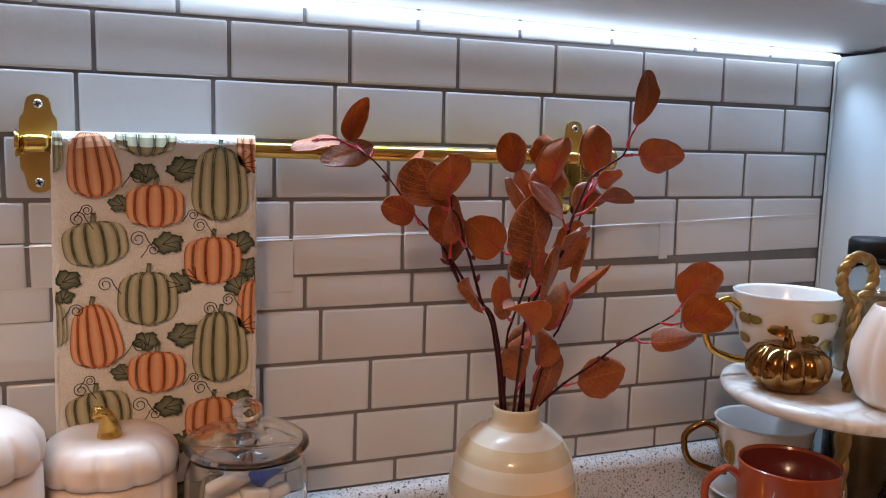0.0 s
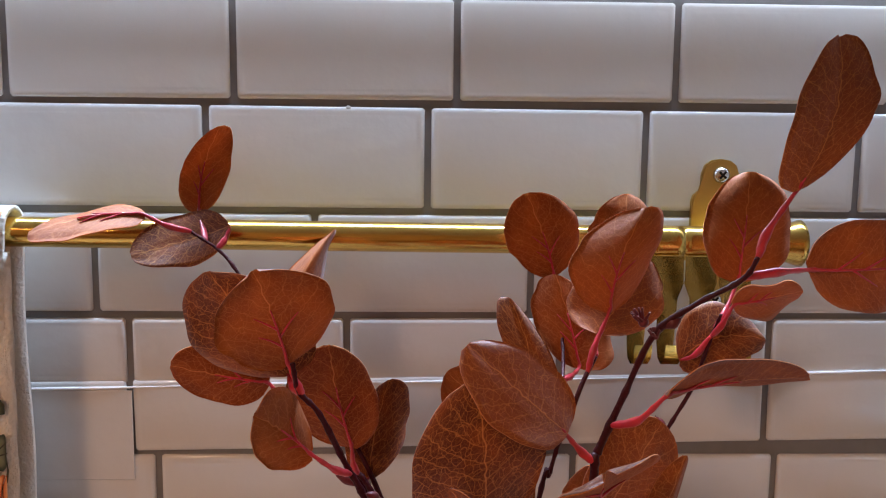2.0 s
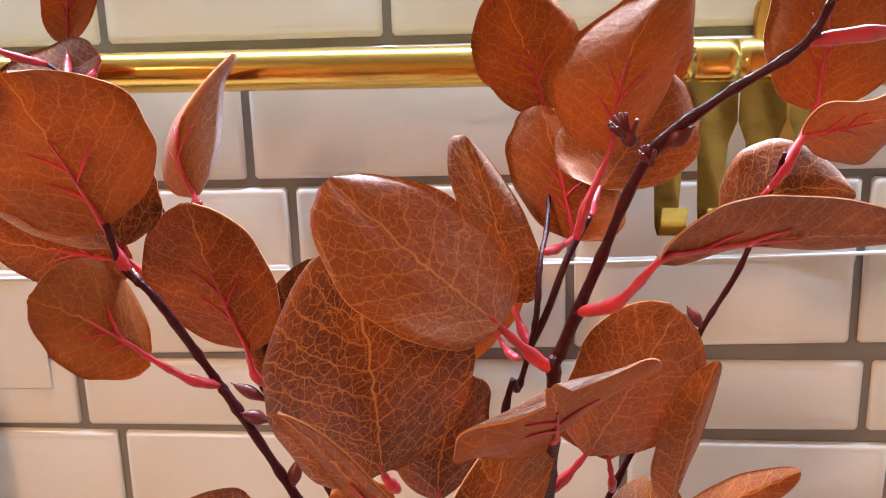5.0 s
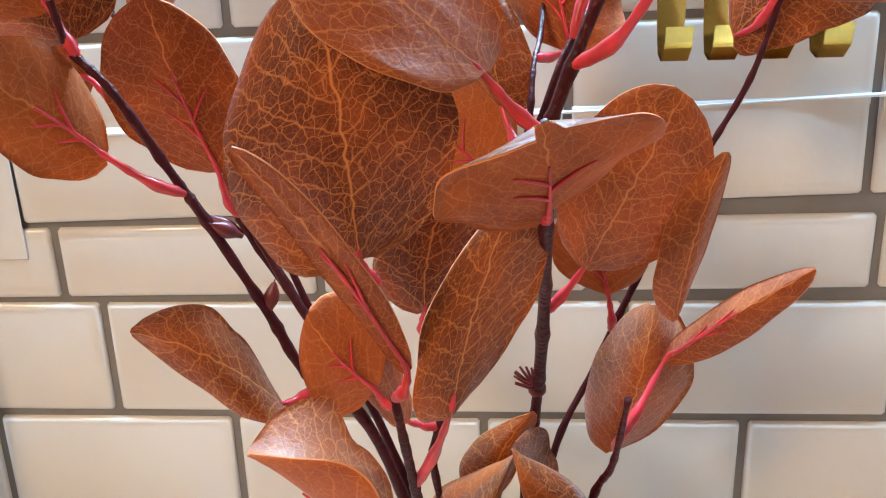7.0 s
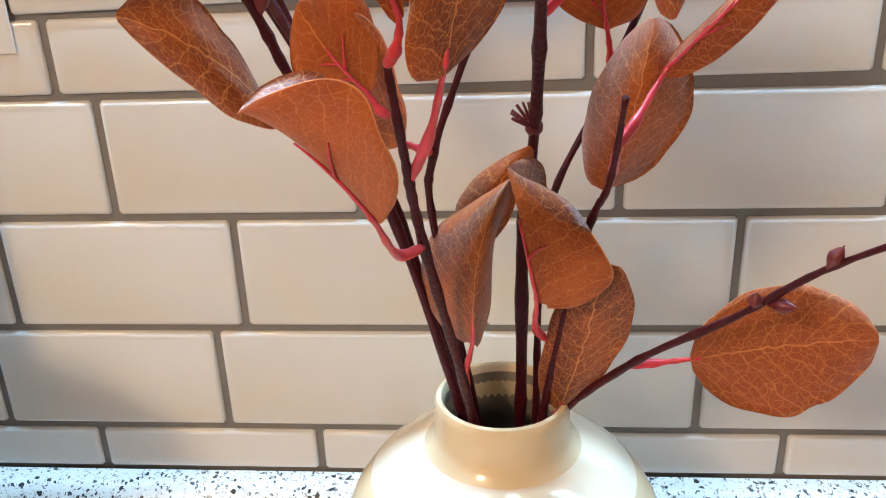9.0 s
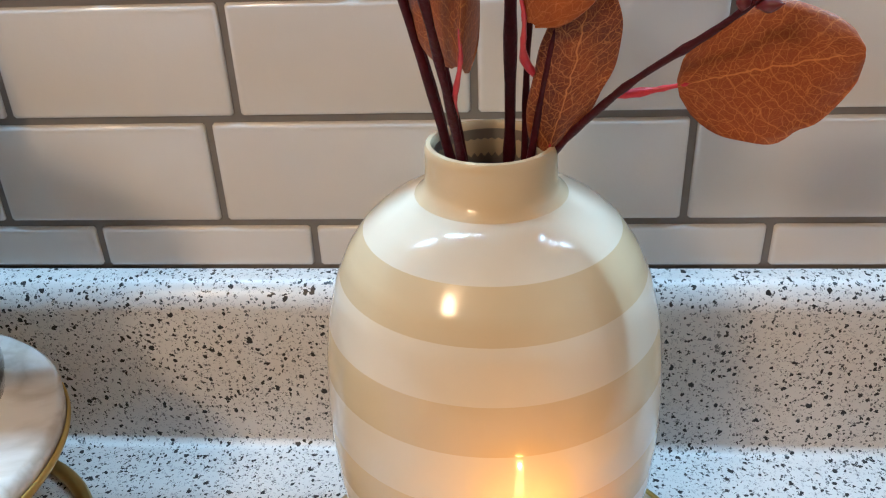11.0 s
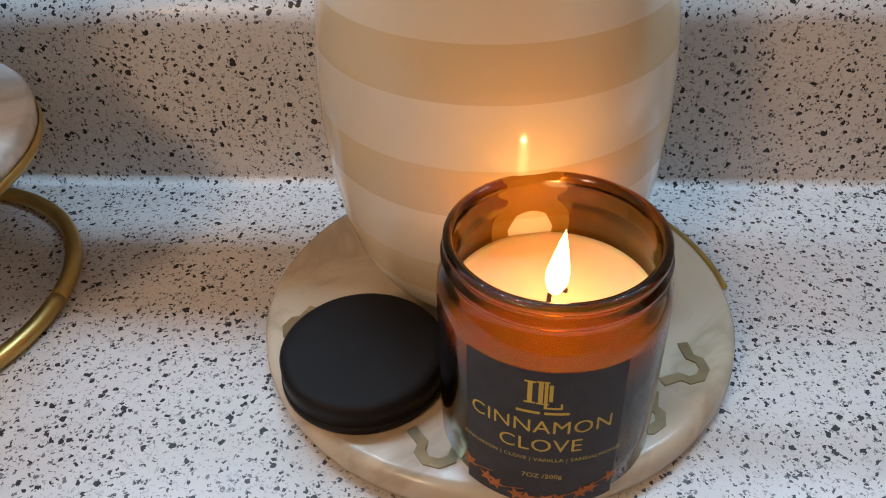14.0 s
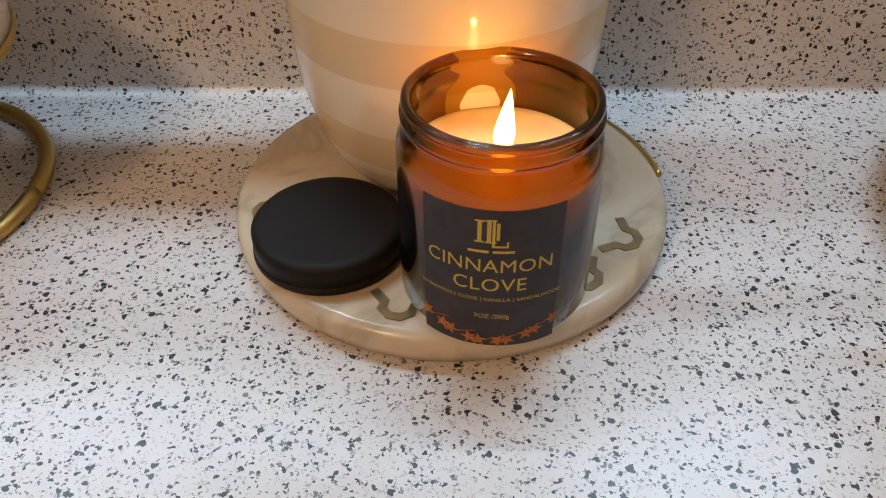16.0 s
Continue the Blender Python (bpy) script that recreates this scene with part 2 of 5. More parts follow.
INLAY = material("tarnished_inlay", (0.36, 0.29, 0.17), 0.3, 0.9, vary=0.25, scale=120)
BLACK = material("matt_black_metal", (0.011, 0.009, 0.008), 0.55, 0.0, vary=0.15, scale=80, spec=0.2)
LABEL = material("dark_label_paper", (0.028, 0.025, 0.03), 0.5, vary=0.5, scale=160)
LETTER = material("gold_print", (0.55, 0.40, 0.06), 0.45, vary=0.06)
SPICE = material("orange_print", (0.42, 0.13, 0.025), 0.55, vary=0.4, scale=900)
CERAMIC = material("white_ceramic", (0.76, 0.73, 0.70), 0.16, vary=0.03, scale=25, coat=0.4)
MATT_CERAMIC = material("satin_white_ceramic", (0.80, 0.645, 0.53), 0.33, vary=0.03, scale=25)
ORANGE_MUG = material("burnt_orange_glaze", (0.31, 0.050, 0.012), 0.2, vary=0.08, scale=60, coat=0.4)
MUG_IN = material("dark_red_glaze", (0.14, 0.012, 0.008), 0.2, vary=0.08, coat=0.3)
WOOD = material("aged_gold_carving", (0.36, 0.23, 0.085), 0.42, 0.65, vary=0.3, scale=90, bump=0.3)
SPOON = material("spoon_wood", (0.34, 0.14, 0.045), 0.5, vary=0.2, scale=60)
PACKET = material("white_packets", (0.62, 0.56, 0.50), 0.5, vary=0.2, scale=45, bump=0.6, bump_scale=60)
BLUE = material("blue_packet", (0.02, 0.06, 0.28), 0.35, vary=0.3, scale=60)
CLOTH = material("cream_cotton", (0.86, 0.81, 0.74), 0.9, vary=0.04, scale=200, bump=0.8, bump_scale=480)
STEM = material("dark_maroon_stem", (0.046, 0.003, 0.007), 0.42, vary=0.4, scale=300, spec=0.25, bump=0.35, bump_scale=500)
PINK = material("crimson_plastic", (0.52, 0.030, 0.046), 0.32, vary=0.35, scale=250, coat=0.2)
BUD = material("maroon_bud", (0.12, 0.014, 0.018), 0.4, vary=0.3, scale=300)
LEAF_TOP = leaf_material("leaf_face_cloth", (0.135, 0.023, 0.004), (0.40, 0.088, 0.010), (0.74, 0.29, 0.075), 0.44, 0.95, 0.3, 0.4, 0.5)
LEAF_UNDER = leaf_material("leaf_back_cloth", (0.28, 0.052, 0.009), (0.52, 0.125, 0.018), (0.78, 0.29, 0.085), 0.55, 0.65, 0.25, 0.2, 0.3)
ORANGE_PRINT = print_material("orange_pumpkin_print", (0.84, 0.50, 0.29), (0.66, 0.19, 0.055), (0.25, 0.055, 0.02))
GREEN_PRINT = print_material("green_pumpkin_print", (0.60, 0.54, 0.36), (0.29, 0.265, 0.14), (0.06, 0.06, 0.035))
LEAF_PRINT = print_material("leaf_print", (0.30, 0.30, 0.19), (0.15, 0.16, 0.10), (0.035, 0.045, 0.03))
LINE_PRINT = material("dark_line_print", (0.045, 0.04, 0.03), 0.9, vary=0.2)
GOLD_PRINT = material("gold_leaf_print", (0.42, 0.29, 0.09), 0.25, 0.9, vary=0.3, scale=120)


# ---- shaping helpers ----
def part(name, bm, mat, parent=None, label="", smooth=True):
    bmesh.ops.recalc_face_normals(bm, faces=bm.faces[:]) if mat is not None and not isinstance(mat, (list, tuple)) else None
    me = bpy.data.meshes.new(name)
    bm.to_mesh(me)
    bm.free()
    for mm in (mat if isinstance(mat, (list, tuple)) else [mat]):
        me.materials.append(mm)
    if smooth:
        for p in me.polygons:
            p.use_smooth = True
    ob = new(name, me)
    if parent:
        ob.parent = parent
    if label:
        ob["label"] = label
    return ob


def thing(name, at, label, category, group="", rz=0.0):
    ob = new(name)
    ob.empty_display_size = 0.03
    ob.matrix_world = pose(*at, 0, 0, rz)
    return tagged(ob, label, category, group)


def box(x0, x1, y0, y1, z0, z1, bevel=0.0, seg=2):
    bm = bmesh.new()
    bmesh.ops.create_cube(bm, size=1)
    for v in bm.verts:
        v.co = Vector(((x0, x1)[v.co.x > 0], (y0, y1)[v.co.y > 0], (z0, z1)[v.co.z > 0]))
    if bevel:
        bmesh.ops.bevel(bm, geom=bm.edges[:], offset=bevel, segments=seg, affect="EDGES", profile=0.5)
    return bm


def turned(profile, n=64, ribs=0, depth=0.0, closed=False, caps=True):
    """A body of revolution from (radius, height) pairs; ribs: lobes round it, deepest where the radius is large."""
    bm = bmesh.new()
    rings = []
    rmax = max(r for r, z in profile)
    for r, z in profile:
        ring = []
        for i in range(n):
            a = 2 * math.pi * i / n
            k = 1 - depth * (r / rmax) * (1 - abs(math.sin(ribs * a / 2))) ** 2 if ribs else 1
            ring.append(bm.verts.new((r * k * math.cos(a), r * k * math.sin(a), z)))
        rings.append(ring)
    pairs = list(zip(rings, rings[1:])) + ([(rings[-1], rings[0])] if closed else [])
    for a, b in pairs:
        for i in range(n):
            j = (i + 1) % n
            bm.faces.new((a[i], a[j], b[j], b[i]))
    if not closed and caps:
        for ring, (r, z) in ((rings[0], profile[0]), (rings[-1], profile[-1])):
            if r > 1e-5:
                bm.faces.new(ring)
    bmesh.ops.remove_doubles(bm, verts=bm.verts[:], dist=1e-6)
    return bm


def smooth_path(points, steps=6):
    """Catmull-Rom through the points."""
    p = [Vector(q) for q in points]
    p = [p[0] * 2 - p[1]] + p + [p[-1] * 2 - p[-2]]
    out = []
    for i in range(1, len(p) - 2):
        for k in range(steps):
            t = k / steps
            out.append(0.5 * (2 * p[i] + (p[i + 1] - p[i - 1]) * t + (2 * p[i - 1] - 5 * p[i] + 4 * p[i + 1] - p[i + 2]) * t * t + (3 * p[i] - p[i - 1] - 3 * p[i + 1] + p[i + 2]) * t ** 3))
    out.append(p[-2])
    return out


def tube(points, radius, n=8, steps=6, bm=None, flat=1.0, closed=False):
    """A round bar along a path; radius: one number or (start, end), or a function of 0..1."""
    bm = bm or bmesh.new()
    path = smooth_path(points, steps)
    ring0 = None
    up = Vector((0.31, 0.17, 0.93))
    first = None
    for i, c in enumerate(path):
        t = i / (len(path) - 1)
        d = (path[min(i + 1, len(path) - 1)] - path[max(i - 1, 0)]).normalized()
        s = d.cross(up).normalized() if abs(d.dot(up)) < 0.98 else d.cross(Vector((1, 0, 0))).normalized()
        u = s.cross(d)
        up = u
        r = radius(t) if callable(radius) else radius[0] + (radius[1] - radius[0]) * t if isinstance(radius, tuple) else radius
        ring = [bm.verts.new(c + s * (r * math.cos(2 * math.pi * k / n)) + u * (r * flat * math.sin(2 * math.pi * k / n))) for k in range(n)]
        if ring0:
            for k in range(n):
                bm.faces.new((ring0[k], ring0[(k + 1) % n], ring[(k + 1) % n], ring[k]))
        ring0, first = ring, first or ring
    if not closed:
        bm.faces.new(first[::-1])
        bm.faces.new(ring0)
    return bm


def ball(r, at=(0, 0, 0), squash=(1, 1, 1), bm=None, seg=20):
    bm = bm or bmesh.new()
    bmesh.ops.create_uvsphere(bm, u_segments=seg, v_segments=seg // 2, radius=r, matrix=Matrix.Translation(at) @ Matrix.Diagonal((*squash, 1)))
    return bm


def strip(outline, y0, y1, bevel=0.0):
    """A flat plate cut to an outline of (x, z) pairs, from y0 to y1."""
    bm = bmesh.new()
    a = [bm.verts.new((x, y0, z)) for x, z in outline]
    b = [bm.verts.new((x, y1, z)) for x, z in outline]
    bm.faces.new(a)
    bm.faces.new(b[::-1])
    for i in range(len(a)):
        j = (i + 1) % len(a)
        bm.faces.new((a[i], b[i], b[j], a[j]))
    if bevel:
        bmesh.ops.bevel(bm, geom=[e for e in bm.edges if abs(e.verts[0].co.y - e.verts[1].co.y) < 1e-6 and abs(e.verts[0].co.y - y0) < 1e-6], offset=bevel, segments=2, affect="EDGES")
    return bm


# ---- the room's shell ----
X_R, X_L = 0.664, -1.3
wall_north = tagged(part("wall_north", box(X_L, X_R + 0.1, 0.0024, 0.1, -0.9, 1.5), GROUT, smooth=False), "grey grouted kitchen wall behind stick-on subway tiles", "wall", kind="structure")
tagged(part("wall_east", box(X_R, X_R + 0.1, -1.6, 0.0, -0.9, 0.624), PAINT, smooth=False), "pale bluish painted side wall", "wall", kind="structure")
bm = box(X_R - 0.004, X_R - 0.0005, -0.004, 0.0, 0.109, 0.62, 0.0012)
tagged(part("trim", bm, PAINT), "pale rounded corner bead between the walls", "trim", kind="structure")
tagged(part("wall_south", box(-2.6, 2.0, -3.6, -3.5, -0.9, 1.5), ROOM_PAINT, smooth=False), "plain far wall of the kitchen", "wall", kind="structure")
tagged(part("wall_west", box(-2.6, -2.5, -3.5, 0.0, -0.9, 1.5), ROOM_PAINT, smooth=False), "plain end wall of the kitchen", "wall", kind="structure")
tagged(part("wall_far_east", box(1.9, 2.0, -3.5, 0.0, -0.9, 1.5), ROOM_PAINT, smooth=False), "plain end wall of the kitchen", "wall", kind="structure")
tagged(part("floor", box(-2.6, 2.0, -3.6, 0.1, -1.0, -0.9), FLOOR_WOOD, smooth=False), "brown wooden kitchen floor", "floor", kind="structure")
tagged(part("ceiling", box(-2.6, 2.0, -3.6, 0.1, 1.5, 1.6), ROOM_PAINT, smooth=False), "plain kitchen ceiling", "ceiling", kind="structure")

# worktop with coved upstand, one laminate sheet bent through the profile
prof = [(-0.64, -0.036), (-0.64, -0.012)] + [(-0.628 - 0.012 * math.cos(a), -0.012 + 0.012 * math.sin(a)) for a in np.linspace(0.3, math.pi / 2, 5)]
prof += [(-0.026 + 0.007 * math.sin(a), 0.007 - 0.007 * math.cos(a)) for a in np.linspace(0, math.pi / 2, 6)]
prof += [(-0.019, 0.03), (-0.0185, 0.06)]
prof += [(-0.004 - 0.0145 * math.cos(a), 0.0915 + 0.0165 * math.sin(a)) for a in np.linspace(0, math.pi / 2, 9)]
prof += [(0.0, 0.1083), (0.0, -0.036)]
bm = bmesh.new()
ends = []
for x in (X_L, X_R):
    ends.append([bm.verts.new((x, y, z)) for y, z in prof])
for i in range(len(prof)):
    j = (i + 1) % len(prof)
    bm.faces.new((ends[0][i], ends[0][j], ends[1][j], ends[1][i]))
bm.faces.new(ends[0])
bm.faces.new(ends[1][::-1])
worktop = tagged(part("worktop", bm, LAMINATE), "white laminate worktop speckled black with a coved upstand", "worktop", kind="structure")
worktop.data.set_sharp_from_angle(angle=radians(50))
tagged(part("base_unit", box(X_L, X_R, -0.6, 0.0, -0.9, -0.037), CABINET_PAINT, smooth=False), "plain painted base unit carrying the worktop", "cabinet", kind="structure")

cab = thing("wall_cabinet", (0, 0, 0.63), "grey-white painted wall cabinet with a worn lower rail", "cabinet")
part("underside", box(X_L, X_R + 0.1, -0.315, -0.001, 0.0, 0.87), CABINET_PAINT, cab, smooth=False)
part("light_rail", box(X_L, X_R + 0.1, -0.335, -0.3155, -0.014, 0.87, 0.003), WORN_PAINT, cab, "glossy white lower rail", smooth=False)
tagged(part("led_strip", tube([(X_L, -0.010, 0.622), (0.2, -0.010, 0.622), (0.655, -0.010, 0.622)], 0.0042, steps=2), LED_M), "glowing cool white light strip under the wall cabinet", "light strip")
rl = thing("ceiling_lamp", (-0.85, -1.45, 1.5), "round warm ceiling lamp with a frosted diffuser", "lamp")
part("base", turned([(0.12, 0), (0.12, -0.02), (0.1, -0.025)], 32), CERAMIC, rl)
part("diffuser", turned([(0.1, -0.026), (0.11, -0.05), (0.09, -0.08), (0.0, -0.09)], 32), BULB_M, rl)


# ---- towel rail ----
RZ, RY, RR = 0.4765, -0.033, 0.0078
rail = thing("towel_rail", (0, 0, 0), "polished brass towel rail screwed to the tiles", "towel rail")
part("rod", tube([(-0.317, RY, RZ - 0.001), (0, RY, RZ), (0.279, RY, RZ + 0.0015)], RR, 24, 2), BRASS, rail, "polished brass rod")
for bx, bz in ((-0.3055, 0.4755), (0.2575, 0.4765)):
    half = [(0.0, 0.0445), (0.005, 0.0437), (0.0088, 0.041), (0.0105, 0.036), (0.0105, 0.030), (0.0115, 0.0265), (0.0145, 0.024), (0.0155, 0.0205), (0.0155, 0.0)]
    right = half + [(x, -z) for x, z in half[::-1][1:]]
    out = right + [(-x, z) for x, z in right[::-1][1:-1]]
    plate = part("bracket_plate", strip([(bx + x, bz + z) for x, z in out], -0.0035, 0.0, 0.0008), BRASS_SATIN, rail, "satin brass scalloped wall plate", smooth=False)
    part("arm", tube([(bx, -0.0035, bz), (bx, -0.018, bz), (bx, RY + 0.002, bz)], 0.0065, 16, 2), BRASS, rail)
    part("collar", tube([(bx - 0.0105, RY, bz + 0.0005), (bx, RY, bz + 0.0005), (bx + 0.0105, RY, bz + 0.0005)], 0.0098 if bx > 0 else 0.0084, 24, 2), BRASS, rail)
    for sz in (0.0355, -0.0355):
        s = part("screw", turned([(0.0, 0.0022), (0.003, 0.0018), (0.0046, 0.0004), (0.0046, -0.001), (0, -0.001)], 20), STEEL, plate, "cross-head steel screw")
        s.matrix_basis = pose(bx, -0.0042, bz + sz, 90, 0, 0)
        cr = box(-0.0026, 0.0026, -0.0006, 0.0006, -0.0002, 0.0004)
        bmesh.ops.create_cube(cr, size=1, matrix=Matrix.Diagonal((0.0012, 0.0052, 0.0006, 1)) @ Matrix.Translation((0, 0, 0.16)))
        c = part("screw_slot", cr, BLACK, s, smooth=False)
        c.matrix_basis = pose(0, 0, 0.0021, 0, 0, 20 + 30 * (bx > 0))
end = part("end_cap", tube([(-0.3215, RY, RZ - 0.001), (-0.3200, RY, RZ - 0.001), (-0.3180, RY, RZ - 0.001)], lambda t: 0.0122 - 0.002 * t, 24, 2), BRASS, rail)
part("end_cap", tube([(0.277, RY, RZ + 0.001), (0.284, RY, RZ + 0.001), (0.29, RY, RZ + 0.001)], lambda t: 0.0085 + 0.004 * t, 24, 2), BRASS, rail)


def rail_hook():
    hook = thing("rail_hook", (0.2023, 0, 0), "flat polished brass hook hanging on the towel rail", "hook", "hooks on the towel rail")
    bm = tube([(-0.0086, RY, RZ), (0, RY, RZ), (0.0086, RY, RZ)], 0.0092, 24, 2)
    part("sleeve", bm, BRASS, hook)
    bm = bmesh.new()
    path = [(-0.0082, -0.0415, RZ - 0.006), (-0.0085, -0.0425, RZ - 0.02), (-0.0055, -0.043, RZ - 0.028), (-0.0045, -0.0435, RZ - 0.052), (-0.0045, -0.046, RZ - 0.0585), (-0.0045, -0.052, RZ - 0.0605), (-0.0045, -0.0575, RZ - 0.056), (-0.0045, -0.059, RZ - 0.049)]
    rows = [[bm.verts.new((s * x, y + off, z + (0.0012 if off and k > 3 else 0))) for s in (1, -1) for off in (0,)] for k, (x, y, z) in enumerate(path) for off in (0,)]
    for a, b in zip(rows, rows[1:]):
        bm.faces.new((a[0], a[1], b[1], b[0]))
    bmesh.ops.solidify(bm, geom=bm.faces[:], thickness=0.0013)
    part("blade", bm, BRASS, hook)
    return hook


hook = rail_hook()
for x in (0.2180, 0.2352, 0.2533):
    copy_thing(hook, pose(x, 0, 0))


# ---- printed towel ----
def towel():
    tw = thing("kitchen_towel", (-0.2055, RY, RZ), "cream cotton towel printed with orange and green pumpkins", "towel")
    w, n, drop = 0.0875, 28, 0.365
    prof = []
    for k in range(26):
        prof.append((-0.0105 - 0.001 * math.sin(k * 0.5), -drop + drop * k / 26))
    for k in range(13):
        a = math.pi * k / 12
        prof.append((-0.0105 * math.cos(a), 0.0105 * math.sin(a)))
    for k in range(1, 26):
        prof.append((0.0105 + 0.0006 * math.sin(k * 0.7), -0.34 * k / 25))
    bm = bmesh.new()
    rows = []
    for y, z in prof:
        rows.append([bm.verts.new((-w + 2 * w * i / n + 0.0012 * math.sin(z * 40) * (abs(i - n / 2) > n / 2 - 1), y + 0.0007 * math.sin(i * 0.9 + z * 30) * (z < -0.02), z + 0.0025 * (i / n - 0.5))) for i in range(n + 1)])
    for a, b in zip(rows, rows[1:]):
        for i in range(n):
            bm.faces.new((a[i], a[i + 1], b[i + 1], b[i]))
    cloth = part("cloth", bm, CLOTH, tw)
    mod = cloth.modifiers.new("thick", "SOLIDIFY")
    mod.thickness, mod.offset = 0.0026, 0
    side = tube([(w - 0.001, -0.0095, -0.35), (w - 0.0005, -0.0095, -0.18), (w - 0.001, -0.0085, -0.01)], lambda t: 0.0026 + 0.0003 * math.sin(60 * t), 8, 24)
    part("hem", side, CLOTH, tw, "rolled hem with the print running round")
    side = tube([(-w + 0.001, -0.0095, -0.35), (-w + 0.0005, -0.0095, -0.18), (-w + 0.001, -0.0085, -0.01)], lambda t: 0.0024 + 0.0003 * math.sin(60 * t), 8, 24)
    part("hem", side, CLOTH, tw)
    FRONT = -0.0148

    def front(z, x):
        """Depth of the cloth's face at height z, over the rod above zero."""
        if z > 0:
            return -math.sqrt(max(0.0, 0.0128 ** 2 - z * z)) - 0.0006
        return FRONT

    def stamp(name, polys, mat, owner=None):
        """Polygons of (x, z) with a centre: the map runs from 0 in the middle to 1 at the rim."""
        bm = bmesh.new()
        uv = bm.loops.layers.uv.new("UVMap")
        stamp.lift += 0.000003
        lift = stamp.lift
        for poly in polys:
            cx, cz = sum(p[0] for p in poly) / len(poly), sum(p[1] for p in poly) / len(poly)
            clip = [(max(-w + 0.001, min(w - 0.001, x)), min(0.0105, z)) for x, z in poly]
            c = bm.verts.new((max(-w, min(w, cx)), front(min(cz, 0.0105), cx) - lift, min(cz, 0.0105)))
            for frac in (1,):
                ring = [bm.verts.new((x, front(z, x) - lift, z)) for x, z in clip]
                for i in range(len(ring)):
                    j = (i + 1) % len(ring)
                    if (ring[i].co - ring[j].co).length < 1e-6:
                        continue
                    f = bm.faces.new((c, ring[j], ring[i]))
                    for l in f.loops:
                        l[uv].uv = (0.0, 0.5) if l.vert is c else (1.0, 0.5)
        bmesh.ops.delete(bm, geom=[f for f in bm.faces if f.calc_area() < 1e-10], context="FACES")
        return part(name, bm, mat, owner or cloth, smooth=False)

    stamp.lift = 0.0

    def ellipse(cx, cz, rx, rz, tilt=0.0, n=22, pear=0.0):
        out = []
        for k in range(n):
            a = 2 * math.pi * k / n
            x, z = rx * math.cos(a), rz * math.sin(a)
            x *= 1 - pear * math.sin(a)
            out.append((cx + x * math.cos(tilt) - z * math.sin(tilt), cz + x * math.sin(tilt) + z * math.cos(tilt)))
        return out

    def pumpkin(cx, cz, rx, rz, mat, tilt=0.0, pear=0.0):
        """Ribs side by side, each from the stalk to the base; the map runs from 0 along a rib's middle to 1 at its edge."""
        whole, edges = None, (-1.0, -0.70, -0.27, 0.27, 0.70, 1.0)
        for e0, e1 in zip(edges, edges[1:]):
            bm = bmesh.new()
            uv = bm.loops.layers.uv.new("UVMap")
            c = (e0 + e1) / 2
            rows = []
            for k in range(13):
                q = -1 + k / 6
                wide = rx * (0.46 + 0.54 * math.sqrt(max(0.0, 1 - abs(q) ** 3.2))) * (1 - pear * q)
                row = []
                for u, e in ((1.0, e0 + 0.012), (0.42, (e0 * 3 + e1) / 4), (0.2, c), (0.42, (e0 + e1 * 3) / 4), (1.0, e1 - 0.012)):
                    bulge = 0.05 * (1 - u) - 0.09 * e * e
                    x, z = e * wide, q * rz * (1 + bulge) + (0.02 - 0.03 * (1 - e * e)) * rz
                    px, pz = cx + x * math.cos(tilt) - z * math.sin(tilt), cz + x * math.sin(tilt) + z * math.cos(tilt)
                    px, pz = max(-w + 0.001, min(w - 0.001, px)), min(0.0105, pz)
                    row.append((bm.verts.new((px, front(pz, px) - 0.0005, pz)), max(u, 0.85 if abs(q) > 0.99 else 0.0)))
                rows.append(row)
            for a, b in zip(rows, rows[1:]):
                for n0 in range(4):
                    q = (a[n0], a[n0 + 1], b[n0 + 1], b[n0])
                    f = bm.faces.new([v for v, _ in q])
                    for l, (_, u) in zip(f.loops, q):
                        l[uv].uv = (u, 0.5)
            bmesh.ops.delete(bm, geom=[f for f in bm.faces if f.calc_area() < 1e-10], context="FACES")
            ob = part("printed_rib" if whole else "printed_pumpkin", bm, mat, whole or tw, smooth=False)
            whole = whole or ob
        sx, sz = cx - math.sin(tilt) * rz * 0.95, cz + math.cos(tilt) * rz * 0.95
        stamp("printed_stalk", [[(sx - 0.0028, sz - 0.003), (sx + 0.003, sz - 0.003), (sx + 0.002, sz + 0.004), (sx + 0.0035, sz + 0.009), (sx - 0.0005, sz + 0.0095), (sx - 0.0012, sz + 0.004)]], LEAF_PRINT)

    def vine_leaf(cx, cz, r, turn):
        pts = []
        for k in range(30):
            a = 2 * math.pi * k / 30
            q = r * (0.66 + 0.3 * abs(math.cos(2.5 * (a - 0.3))) ** 0.8 + 0.05 * math.cos(15 * a))
            pts.append((cx + q * math.cos(a + turn) * 1.1, cz + q * math.sin(a + turn) * 0.85))
        stamp("printed_leaf", [pts], LEAF_PRINT)
        for k in range(3):
            a = turn + (k - 1) * 0.8
            ribbon([(cx - 0.4 * r * math.cos(turn), cz - 0.4 * r * math.sin(turn)), (cx + 0.75 * r * math.cos(a), cz + 0.65 * r * math.sin(a))], 0.0004)

